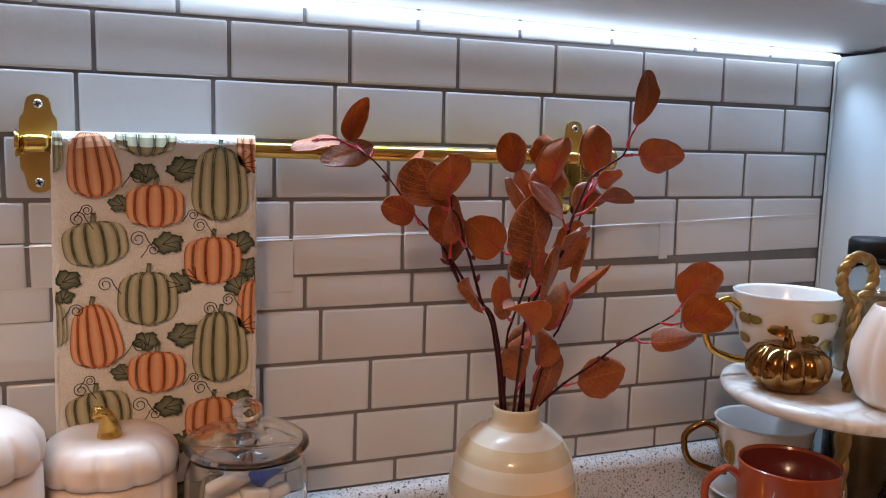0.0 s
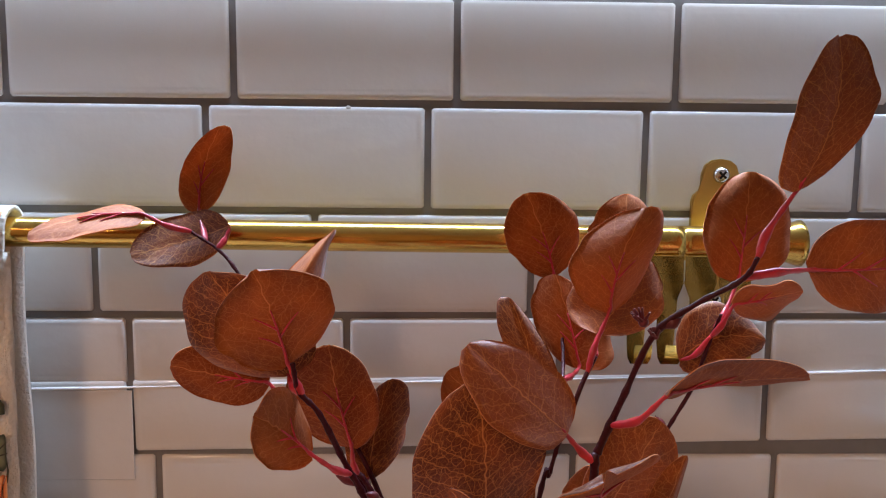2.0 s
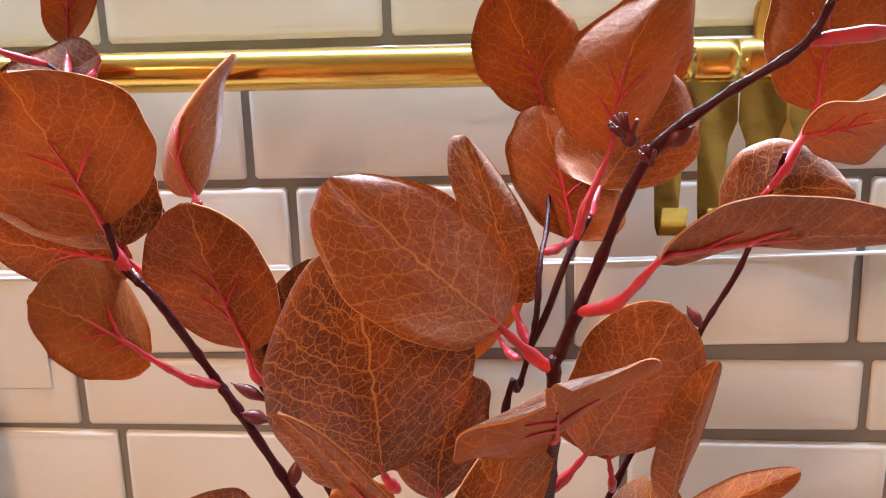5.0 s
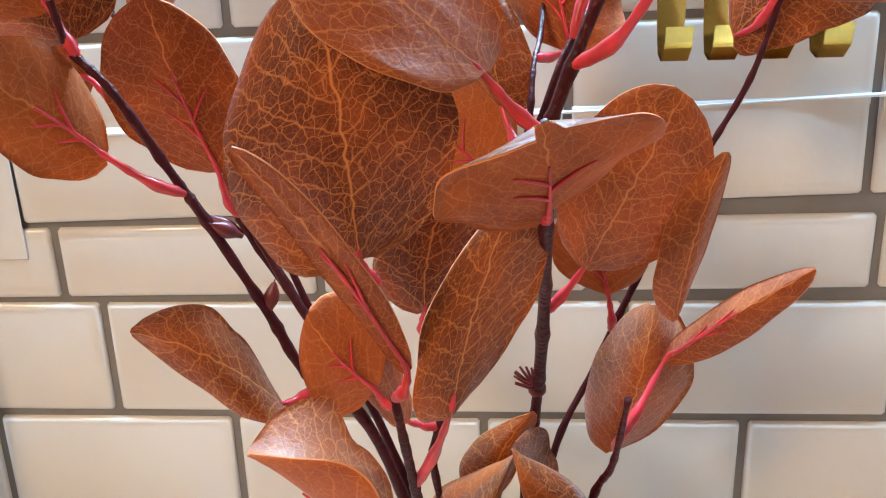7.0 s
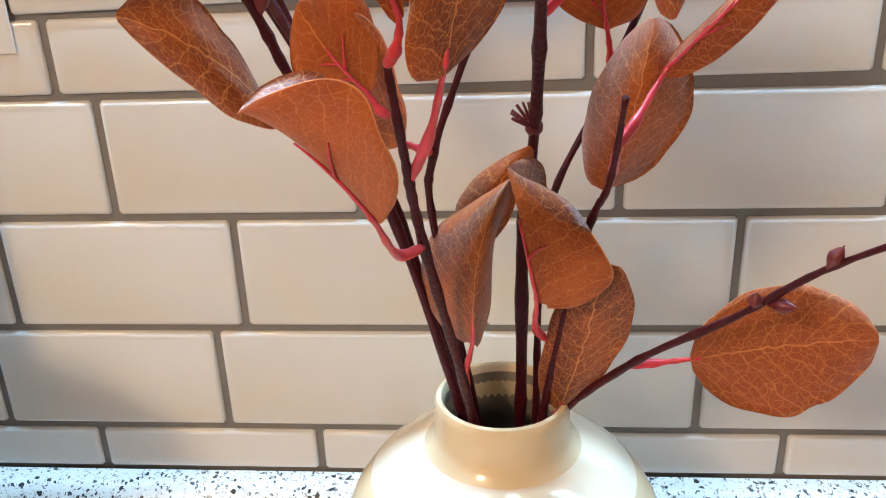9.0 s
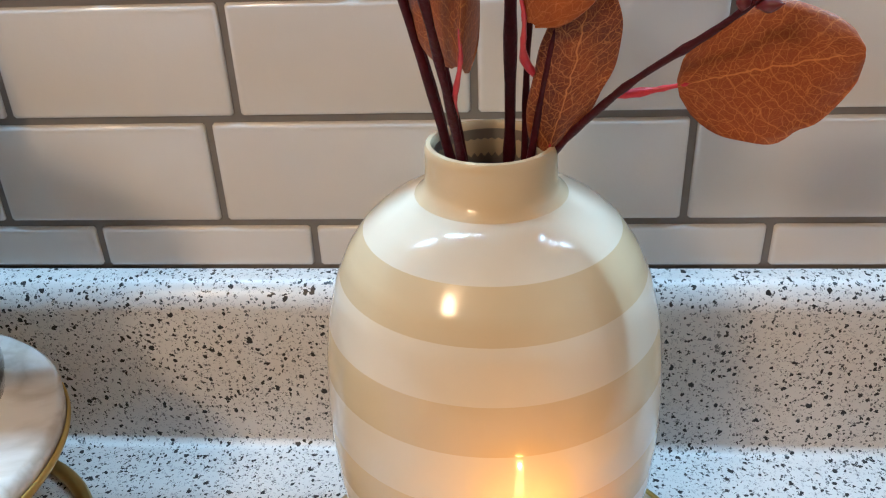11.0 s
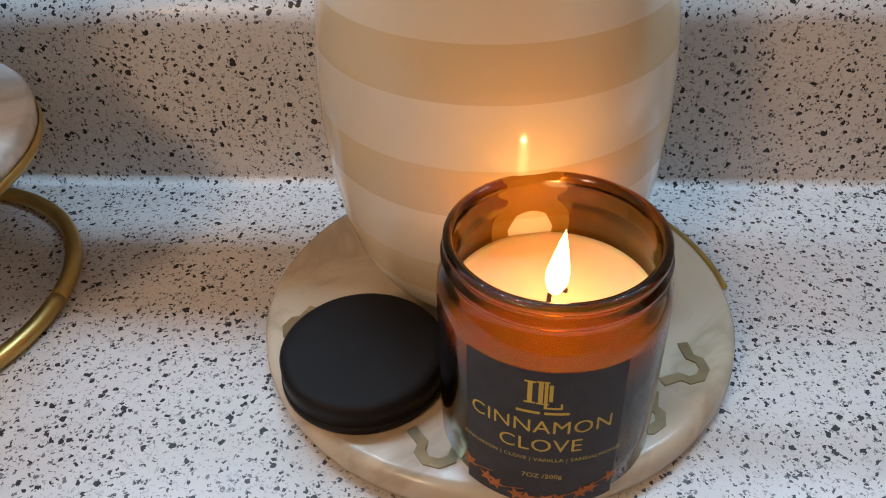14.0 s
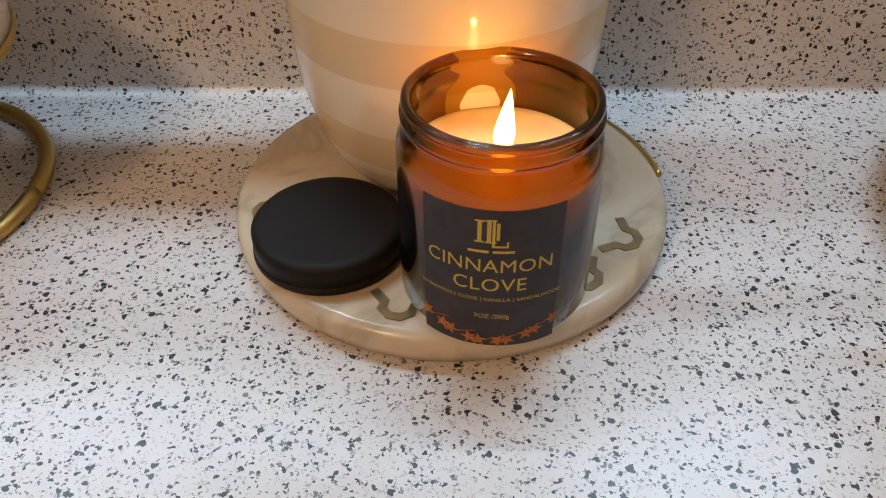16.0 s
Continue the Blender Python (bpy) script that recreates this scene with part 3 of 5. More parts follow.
    def ribbon(pts, wide):
        pts = smooth_path([(x, 0, z) for x, z in pts], 5) if len(pts) > 2 else [Vector((x, 0, z)) for x, z in pts]
        bm = bmesh.new()
        prev = None
        for i, p in enumerate(pts):
            d = (pts[min(i + 1, len(pts) - 1)] - pts[max(i - 1, 0)]).normalized()
            s = Vector((-d.z, 0, d.x)) * wide
            row = []
            for q in (p + s, p - s):
                x, z = max(-w, min(w, q.x)), min(q.z, 0.0105)
                row.append(bm.verts.new((x, front(z, x) - 0.0011, z)))
            if prev:
                bm.faces.new((prev[0], prev[1], row[1], row[0]))
            prev = row
        part("printed_tendril", bm, LINE_PRINT, cloth, smooth=False)

    def curl(cx, cz, r, flip=1):
        pts = [(cx + flip * (r * (1 - k / 26)) * math.cos(k * 0.55), cz + r * (1 - k / 26) * math.sin(k * 0.55)) for k in range(20)]
        ribbon([(cx + flip * r * 1.9, cz - r * 1.3)] + pts, 0.00042)

    # one repeat of the print, then again lower down
    for dz in (0.155, 0.0, -0.155, -0.31):
        for x, z, rx, rz, mat, tilt, pear in (
                (-0.055, -0.017, 0.021, 0.029, ORANGE_PRINT, 0.12, 0.22), (-0.010, 0.016, 0.0265, 0.0245, GREEN_PRINT, 0, 0.04), (0.088, -0.150, 0.018, 0.026, ORANGE_PRINT, 0, 0.1), (-0.088, -0.005, 0.010, 0.02, GREEN_PRINT, 0, 0.1),
                (0.0545, -0.033, 0.0255, 0.0335, GREEN_PRINT, 0.0, 0.12), (-0.003, -0.054, 0.0255, 0.019, ORANGE_PRINT, 0, 0),
                (-0.0535, -0.088, 0.0275, 0.0195, GREEN_PRINT, 0.15, 0), (0.048, -0.105, 0.0265, 0.022, ORANGE_PRINT, 0, 0)):
            if -0.36 < z + dz < 0.02:
                pumpkin(x, z + dz + 0.0, rx, rz, mat, tilt, pear)
        for x, z, r, turn in ((0.022, -0.020, 0.0135, 0.4), (-0.033, -0.052, 0.009, 2.6), (0.073, -0.088, 0.0125, 0.9), (0.008, -0.088, 0.012, 0.2), (-0.077, -0.12, 0.0105, 0.4), (0.03, -0.118, 0.010, 2.2), (0.078, -0.013, 0.013, 0.3), (-0.012, -0.024, 0.0105, 1.9), (0.016, -0.126, 0.012, 2.8), (0.071, -0.129, 0.012, 2.0), (0.081, -0.112, 0.011, 0.8), (-0.080, -0.135, 0.008, 1.2)):
            if z + dz < 0.005:
                vine_leaf(x, z + dz, r * 1.12, turn)
        for x, z, r, flip in ((-0.068, -0.066, 0.006, 1), (-0.018, -0.028, 0.006, -1), (-0.018, -0.084, 0.0065, 1), (0.036, -0.072, 0.006, 1), (-0.046, -0.125, 0.006, 1), (0.045, 0.004, 0.006, 1), (0.03, -0.062, 0.0045, -1), (-0.06, -0.058, 0.0045, -1), (-0.005, -0.094, 0.005, -1), (0.062, -0.143, 0.0055, 1), (-0.07, -0.148, 0.0055, -1)):
            if z + dz < 0:
                curl(x, z + dz, r * 1.15, flip)
    return tw


towel()


# ---- striped vase ----
VX, VY, VZ = 0.1440, -0.0995, 0.0160
vase = thing("vase", (VX, VY, VZ), "glossy ceramic vase with beige and ivory bands", "vase")
outer = [(0.0420, 0.0), (0.0475, 0.0014), (0.0548, 0.0085), (0.0618, 0.0216), (0.0665, 0.0393), (0.0692, 0.0590), (0.0703, 0.0806), (0.0700, 0.0983), (0.0688, 0.1150), (0.0664, 0.1317), (0.0622, 0.1480), (0.0568, 0.1600), (0.0502, 0.1695), (0.0422, 0.1765), (0.0346, 0.1808), (0.0286, 0.1831), (0.0262, 0.1852), (0.0250, 0.1885), (0.0245, 0.1950), (0.0246, 0.2018)]


def radius_at(h):
    for (r0, z0), (r1, z1) in zip(outer, outer[1:]):
        if z0 <= h <= z1:
            return r0 + (r1 - r0) * (h - z0) / (z1 - z0)
    return outer[-1][0]


cuts = [0.0, 0.0250, 0.0440, 0.0690, 0.0890, 0.1130, 0.1325, 0.1525, 0.1700, 0.1829, 0.2018]
for k, (a, b) in enumerate(zip(cuts, cuts[1:])):
    hs = sorted({a, b, *[a + (b - a) * i / 7 for i in range(8)]})
    ring = [(radius_at(h) - (0.00008 if h in (a, b) else 0), h) for h in hs]
    if k == 9:
        ring = ring[:-1] + [(0.0246, 0.2012), (0.0238, 0.2027), (0.0222, 0.2029), (0.0212, 0.2017), (0.0210, 0.194)]
        inner = ring + [(0.0215, 0.1862), (0.0240, 0.1829)]
    else:
        inner = ring + [(r - 0.004, h) for r, h in ring[::-1]]
    shell = part("neck" if k == 9 else "band", turned(inner, 96, closed=True), NECK if k == 9 else (IVORY if k % 2 == 0 else CREAM), vase, "beige neck with a rounded rim" if k == 9 else "ivory glazed band" if k % 2 == 0 else "beige glazed band")
    shell.data.set_sharp_from_angle(angle=radians(48))
part("inside", turned([(0.0209, 0.2000), (0.0215, 0.185), (0.05, 0.157), (0.058, 0.1), (0.035, 0.006), (0.0, 0.005)], 48, caps=False), VASE_IN, vase, "dark unglazed inside")

# ---- marble tray ----
TX, TY = 0.1460, -0.1320
tray = thing("marble_tray", (TX, TY, 0.0), "round cream marble tray inlaid with brass links", "tray")
part("slab", turned([(0.0, 0.0), (0.096, 0.0), (0.0995, 0.002), (0.1010, 0.007), (0.1005, 0.0125), (0.0985, 0.0150), (0.096, 0.0157), (0.0, 0.0157)], 128), MARBLE_W, tray)


def link_inlay(angle, radius, size):
    """An open hexagonal brass link let into the slab's face, opening to the rim."""
    pts = [(-1.25, -0.62), (-0.62, -0.10), (-0.62, 0.30), (-0.25, 0.62), (0.25, 0.62), (0.62, 0.30), (0.62, -0.10), (1.25, -0.62)]
    bm = bmesh.new()
    rows = []
    for k, (x, y) in enumerate(pts):
        p, q = pts[max(k - 1, 0)], pts[min(k + 1, len(pts) - 1)]
        d = Vector((q[0] - p[0], q[1] - p[1])).normalized()
        n = Vector((-d.y, d.x)) * 0.21
        rows.append([bm.verts.new(((x + s * n.x) * size, (y + s * n.y) * size, z)) for z in (0.0, 0.0007) for s in (1, -1)])
    for a, c in zip(rows, rows[1:]):
        bm.faces.new((a[2], a[3], c[3], c[2]))
        bm.faces.new((a[0], a[2], c[2], c[0]))
        bm.faces.new((a[3], a[1], c[1], c[3]))
    for e in (rows[0], rows[-1]):
        bm.faces.new((e[0], e[1], e[3], e[2]))
    ob = part("brass_inlay", bm, INLAY, tray, "brass link inlay", smooth=False)
    ob.matrix_basis = pose(radius * math.cos(angle), radius * math.sin(angle), 0.0156, 0, 0, math.degrees(angle) - 90)


for a in (-28, -50, -104, -127, -146, -165, 108, 84):
    link_inlay(radians(a), 0.0850, 0.0098)
part("brass_edge", tube([(0.1015 * math.cos(a), 0.1015 * math.sin(a), 0.0128) for a in np.linspace(0.12, 0.75, 8)], 0.0016, 6, 3), BRASS_SATIN, tray, "tarnished brass edge")

# ---- candle ----
JX, JY, JZ = 0.1637, -0.2000, 0.0160
candle = thing("jar_candle", (JX, JY, JZ), "lit candle in an amber glass jar with a black label", "candle", rz=-6)
candle.scale = (1.012, 1.012, 1.0)
jar_out = [(0.0, 0.0), (0.030, 0.0), (0.0345, 0.0012), (0.0368, 0.005), (0.0370, 0.020), (0.0370, 0.066), (0.0366, 0.0705), (0.0350, 0.0745), (0.0338, 0.0765), (0.0336, 0.0785), (0.0352, 0.0800), (0.0353, 0.0815), (0.0337, 0.0826), (0.0336, 0.0840), (0.0346, 0.0852), (0.0344, 0.0868), (0.0330, 0.0876)]
jar_in = [(0.0314, 0.0872), (0.0308, 0.0840), (0.0308, 0.0760), (0.0330, 0.0700), (0.0340, 0.0640), (0.0340, 0.0080), (0.0300, 0.0050), (0.0, 0.0048)]
part("glass_jar", turned(jar_out + jar_in, 96), AMBER, candle, "threaded amber glass jar").visible_shadow = False
part("wax", turned([(0.0, 0.0052), (0.0296, 0.0054), (0.0336, 0.0085), (0.0336, 0.0605), (0.0330, 0.0622), (0.0315, 0.0616), (0.029, 0.0610), (0.012, 0.0606), (0.0, 0.0606)], 64), WAX, candle, "ivory wax with a melted pool")
part("wick", tube([(-0.001, -0.002, 0.0600), (-0.0008, -0.002, 0.0640), (0.001, -0.0025, 0.0668), (0.0045, -0.0035, 0.0672)], 0.0008, 8), WICK, candle, "curled charred wick")
fl = turned([(0.0, 0.0), (0.0022, 0.002), (0.0036, 0.006), (0.0037, 0.0095), (0.0027, 0.015), (0.0014, 0.021), (0.0, 0.0265)], 20)
flame = part("flame", fl, FLAME, candle, "tall yellow flame")
flame.matrix_basis = pose(0.0005, -0.0023, 0.0640, 0, 5, 0)
flame.visible_shadow = False


def wrapped(bm, r):
    """Bends a flat thing (x along, z up) round the jar's front."""
    for v in bm.verts:
        a = v.co.x / r
        d = r - v.co.y
        v.co = Vector((d * math.sin(a), -d * math.cos(a), v.co.z))
    return bm


bm = bmesh.new()
N = 24
for i in range(N):
    x0, x1 = -0.0256 + 0.0512 * i / N, -0.0256 + 0.0512 * (i + 1) / N
    vs = [bm.verts.new(p) for p in ((x0, 0, 0.0022), (x1, 0, 0.0022), (x1, 0, 0.0655), (x0, 0, 0.0655))]
    bm.faces.new(vs)
bmesh.ops.remove_doubles(bm, verts=bm.verts[:], dist=1e-6)
label = part("label", wrapped(bm, 0.0372), LABEL, candle, "black label with rain streaks and gold print")


def words(text, x, z, size, mat=LETTER, spread=1.0, name="lettering"):
    cu = bpy.data.curves.new("text", "FONT")
    cu.body, cu.size, cu.align_x, cu.space_character, cu.resolution_u = text, size, "CENTER", spread, 3
    ob = bpy.data.objects.new("text", cu)
    me = bpy.data.meshes.new_from_object(ob)
    bm = bmesh.new()
    bm.from_mesh(me)
    bpy.data.objects.remove(ob)
    bmesh.ops.triangulate(bm, faces=bm.faces[:])
    for v in bm.verts:
        v.co = Vector((v.co.x + x, 0, v.co.y + z))
    for cut in np.linspace(-0.025, 0.025, 21):
        bmesh.ops.bisect_plane(bm, geom=bm.verts[:] + bm.edges[:] + bm.faces[:], plane_co=(cut, 0, 0), plane_no=(1, 0, 0))
    return part(name, wrapped(bm, 0.03735), mat, label, smooth=False)


words("CINNAMON", -0.0006, 0.0388, 0.0081, spread=1.04)
words("CLOVE", -0.0002, 0.0300, 0.0083, spread=1.04)
words("CINNAMON | CLOVE | VANILLA | SANDALWOOD", 0.0, 0.0250, 0.0023, spread=1.05)
words("7OZ /200g", 0.001, 0.0165, 0.0029)


def bars(rows, mat, name):
    for x0, x1, z0, z1 in rows:
        bm = bmesh.new()
        k = max(1, int((x1 - x0) / 0.0015))
        for i in range(k):
            a, b = x0 + (x1 - x0) * i / k, x0 + (x1 - x0) * (i + 1) / k
            bm.faces.new([bm.verts.new(p) for p in ((a, 0, z0), (b, 0, z0), (b, 0, z1), (a, 0, z1))])
        part(name, wrapped(bm, 0.03735), mat, label, smooth=False)


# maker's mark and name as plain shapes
bars([(-0.0048, -0.0034, 0.0525, 0.0608), (-0.0058, -0.0024, 0.0519, 0.0526), (-0.0058, -0.0024, 0.0607, 0.0614), (-0.0016, -0.0002, 0.0522, 0.0612), (-0.0022, 0.0016, 0.0611, 0.0617), (-0.0022, 0.0016, 0.0518, 0.0524), (0.0016, 0.0027, 0.0532, 0.0604), (0.0002, 0.0012, 0.0504, 0.0618), (0.0002, 0.0058, 0.0499, 0.0507), (0.0051, 0.0058, 0.0506, 0.0524)], LETTER, "mark")
bars([(-0.0080, -0.0008, 0.0474, 0.0485), (0.0005, 0.0080, 0.0474, 0.0485)], LETTER, "name_bar")

rng = random.Random(4)
for k in range(15):
    x = -0.0245 + 0.049 * k / 14
    h = 0.0045 + 0.0075 * abs(x / 0.0245) ** 1.5
    if k % 3 == 1:
        bm = tube([(x - 0.006, 0, h - 0.001), (x, 0, h + 0.0012), (x + 0.006, 0, h + 0.003)], 0.0010, 6, 3, flat=0.1)
        for v in bm.verts:
            v.co.y *= 0.02
        part("printed_spice", wrapped(bm, 0.0374), SPICE, label)
    else:
        bm = bmesh.new()
        c = bm.verts.new((x, 0, h))
        ring = [bm.verts.new((x + (0.0034 if i % 2 else 0.0014) * math.cos(i * math.pi / 5 + k), 0, h + (0.0034 if i % 2 else 0.0014) * math.sin(i * math.pi / 5 + k))) for i in range(10)]
        for i in range(10):
            bm.faces.new((c, ring[i], ring[(i + 1) % 10]))
        part("printed_spice", wrapped(bm, 0.03738), SPICE, label, smooth=False)

lid = thing("candle_lid", (0.0942, -0.1772, 0.0160), "matt black metal jar lid lying on the marble tray", "lid")
lid.scale = (0.95, 0.95, 0.95)
part("cap", turned([(0.0, 0.0148), (0.0290, 0.0148), (0.0325, 0.0144), (0.0339, 0.0130), (0.0340, 0.0048), (0.0320, 0.0046), (0.0318, 0.012), (0.0, 0.012)], 96), BLACK, lid)
part("rolled_rim", turned([(0.0322, 0.0044), (0.0340, 0.0042), (0.0345, 0.0034), (0.0345, 0.0012), (0.0338, 0.0), (0.0322, 0.0)], 96, closed=True), BLACK, lid, "rolled lower rim")

# ---- marble cake stand with the glass jar on it ----
SX, SY = -0.1480, -0.1250
stand = thing("cake_stand", (SX, SY, 0.0), "white marble cake stand with a brass rim and ring foot", "cake stand")
part("marble_plate", turned([(0.0, 0.074), (0.091, 0.074), (0.095, 0.077), (0.0955, 0.085), (0.093, 0.0882), (0.0, 0.0885)], 96), MARBLE_C, stand)
part("brass_rim", turned([(0.087, 0.0735), (0.0960, 0.0735), (0.0966, 0.0752), (0.0960, 0.0780), (0.0954, 0.0780), (0.0954, 0.0742), (0.087, 0.0742)], 96, closed=True), BRASS_SATIN, stand)
part("ring_foot", tube([(0.0885 * math.cos(a), 0.0885 * math.sin(a), 0.0042) for a in np.linspace(0, 2 * math.pi, 33)], 0.0042, 10, 3), BRASS_SATIN, stand)
for k in range(3):
    a = radians(150 + 60 * k)
    part("leg", tube([(0.0885 * math.cos(a), 0.0885 * math.sin(a), 0.004), (0.089 * math.cos(a), 0.089 * math.sin(a), 0.035), (0.089 * math.cos(a), 0.089 * math.sin(a), 0.074)], 0.0032, 8, 3), BRASS_SATIN, stand)

gj = thing("glass_jar", (-0.1350, -0.1080, 0.0887), "clear glass biscuit jar with a domed lid and knob", "jar")
gj.scale = (1.0, 1.0, 0.94)
part("bowl", turned([(0.0, 0.0), (0.045, 0.0), (0.052, 0.004), (0.0545, 0.015), (0.055, 0.06), (0.0545, 0.102), (0.051, 0.114), (0.0485, 0.118), (0.0500, 0.123), (0.0500, 0.127), (0.0475, 0.127), (0.0462, 0.118), (0.049, 0.113), (0.0522, 0.101), (0.0525, 0.015), (0.049, 0.006), (0.0, 0.005)], 72), GLASS, gj).visible_shadow = False
lidg = part("lid", turned([(0.0, 0.1315), (0.044, 0.1300), (0.0455, 0.1245), (0.047, 0.1278), (0.0545, 0.1282), (0.0560, 0.1310), (0.0552, 0.1350), (0.0500, 0.1372), (0.0490, 0.1400), (0.0400, 0.1425), (0.0390, 0.1450), (0.026, 0.1475), (0.012, 0.1490), (0.0, 0.1490)], 72), GLASS, gj, "clear domed glass lid")
bm = ball(0.0138, (0, 0, 0.1640), (1, 1, 0.88), seg=32)
bmesh.ops.create_cone(bm, cap_ends=True, segments=32, radius1=0.011, radius2=0.008, depth=0.008, matrix=Matrix.Translation((0, 0, 0.1515)))
part("knob", bm, GLASS, lidg)
pk = thing("packets", (-0.1350, -0.1080, 0.0938), "pale and blue wrapped packets filling the glass jar", "packets")
rng = random.Random(11)
for k in range(15):
    a, q = k * 2.4, 0.012 + 0.022 * ((k * 7) % 10) / 10
    bm = box(-0.018, 0.018, -0.012, 0.012, -0.006, 0.006, 0.004, 2)
    o = part("packet", bm, BLUE if k in (2, 7, 13) else PACKET, pk)
    o.matrix_basis = pose(q * math.cos(a), q * math.sin(a), 0.012 + 0.0062 * k, rng.uniform(-35, 35), rng.uniform(-35, 35), rng.uniform(0, 180))


# ---- white pumpkin canisters ----
def canister(at, size, rz):
    c = thing("pumpkin_canister", at, "white ceramic pumpkin canister with a ribbed lid and gold stalk", "canister", "pumpkin canisters", rz)
    s = size
    part("pot", turned([(0.0, 0.0), (0.042 * s, 0.0), (0.052 * s, 0.012 * s), (0.058 * s, 0.05 * s), (0.058 * s, 0.11 * s), (0.0565 * s, 0.186 * s), (0.0530 * s, 0.1890 * s), (0.050 * s, 0.1890 * s), (0.050 * s, 0.02 * s), (0.0, 0.015 * s)], 120, 12, 0.035), MATT_CERAMIC, c, "ribbed white ceramic pot")
    top = part("lid", turned([(0.0, 0.190 * s), (0.050 * s, 0.1902 * s), (0.0575 * s, 0.1915 * s), (0.0592 * s, 0.1985 * s), (0.0578 * s, 0.208 * s), (0.0520 * s, 0.2170 * s), (0.0420 * s, 0.2230 * s), (0.0300 * s, 0.2245 * s), (0.018 * s, 0.2225 * s), (0.008 * s, 0.219 * s), (0.0, 0.218 * s)], 120, 12, 0.06), MATT_CERAMIC, c, "ribbed white ceramic lid")
    bm = tube([(0, 0, 0.216 * s), (0, 0, 0.226 * s), (-0.002 * s, -0.002 * s, 0.236 * s), (-0.008 * s, -0.004 * s, 0.2435 * s), (-0.0155 * s, -0.005 * s, 0.2455 * s)], lambda t: (0.0118 - 0.0060 * min(1, t * 1.5)) * s, 10)
    part("stalk", bm, BRASS, top, "gold curved stalk")


canister((-0.2500, -0.0760, 0.0), 1.0, 20)
canister((-0.3660, -0.1200, 0.0), 1.16, 50)

# ---- two-tier stand with the cups ----
PX, PY = 0.520, -0.185
tier = thing("tiered_stand", (PX, PY, 0.0), "two-tier marble stand with a carved twisted wooden handle", "tiered stand")
part("upper_plate", turned([(0.0, 0.217), (0.128, 0.217), (0.1345, 0.219), (0.1365, 0.225), (0.1345, 0.2315), (0.1285, 0.233), (0.0, 0.233)], 96), MARBLE_C, tier, "round white marble plate")
part("lower_plate", turned([(0.0, 0.02), (0.17, 0.02), (0.178, 0.023), (0.18, 0.03), (0.176, 0.0355), (0.0, 0.036)], 96), MARBLE_C, tier, "round white marble plate")
for k in range(3):
    a = radians(40 + 120 * k)
    part("foot", ball(0.012, (0.12 * math.cos(a), 0.12 * math.sin(a), 0.0112), (1, 1, 0.93)), WOOD, tier)


def twisted(p0, p1, r):
    """A carved bar of two strands wound about each other."""
    bm = bmesh.new()
    a, b = Vector(p0), Vector(p1)
    for ph in (0, math.pi):
        pts = [a.lerp(b, k / 24) + Vector((math.cos(k * 0.8 + ph), math.sin(k * 0.8 + ph), 0)) * r * 0.42 for k in range(25)]
        tube(pts, r * 0.78, 8, 2, bm)
    return bm


POX, POY = -0.018, -0.015
part("post", twisted((POX, POY, 0.036), (POX, POY, 0.217), 0.008), WOOD, tier, "twisted wooden post")
part("post", twisted((POX, POY, 0.233), (POX, POY, 0.338), 0.0062), WOOD, tier, "twisted wooden post")
bm = bmesh.new()
for ph in (0, math.pi):
    pts = []
    for k in range(37):
        a = -math.pi / 2 + 2 * math.pi * k / 36
        q = 0.0235 + 0.0026 * math.cos(k * 1.05 + ph)
        pts.append((POX + q * math.cos(a), POY + 0.0026 * math.sin(k * 1.05 + ph), 0.3590 + q * math.sin(a)))
    tube(pts, 0.0044, 8, 2, bm)
part("handle_ring", bm, WOOD, tier, "carved wooden ring handle")


def cup(name, at, s, label, rz, inside, outside, prof, group="", handle=True, handle_mat=None, hz=(0.2, 0.8)):
    c = thing(name, at, label, "cup", group, rz)
    body = part("bowl", turned([(r * s, z * s) for r, z in prof], 96), outside, c)
    if handle:
        top = max(z for r, z in prof) * s
        r1 = max(r for r, z in prof) * s
        part("handle", tube([(-r1 * 0.93, 0, top * hz[1]), (-r1 * 1.25, 0, top * (hz[1] + 0.10)), (-r1 * 1.62, 0, top * (hz[1] - 0.1)), (-r1 * 1.52, 0, top * (0.5 * hz[0] + 0.3 * hz[1])), (-r1 * 1.1, 0, top * hz[0]), (-r1 * 0.72, 0, top * hz[0] * 0.8)], 0.0042, 10), handle_mat or outside, c, "curved handle")
    return c, body


TEA = [(0.0, 0.004), (0.020, 0.004), (0.022, 0.0), (0.0255, 0.0), (0.0265, 0.006), (0.038, 0.012), (0.054, 0.030), (0.0625, 0.052), (0.0668, 0.078), (0.0682, 0.0805), (0.0668, 0.0808), (0.0640, 0.078), (0.0595, 0.052), (0.051, 0.032), (0.036, 0.016), (0.0, 0.013)]


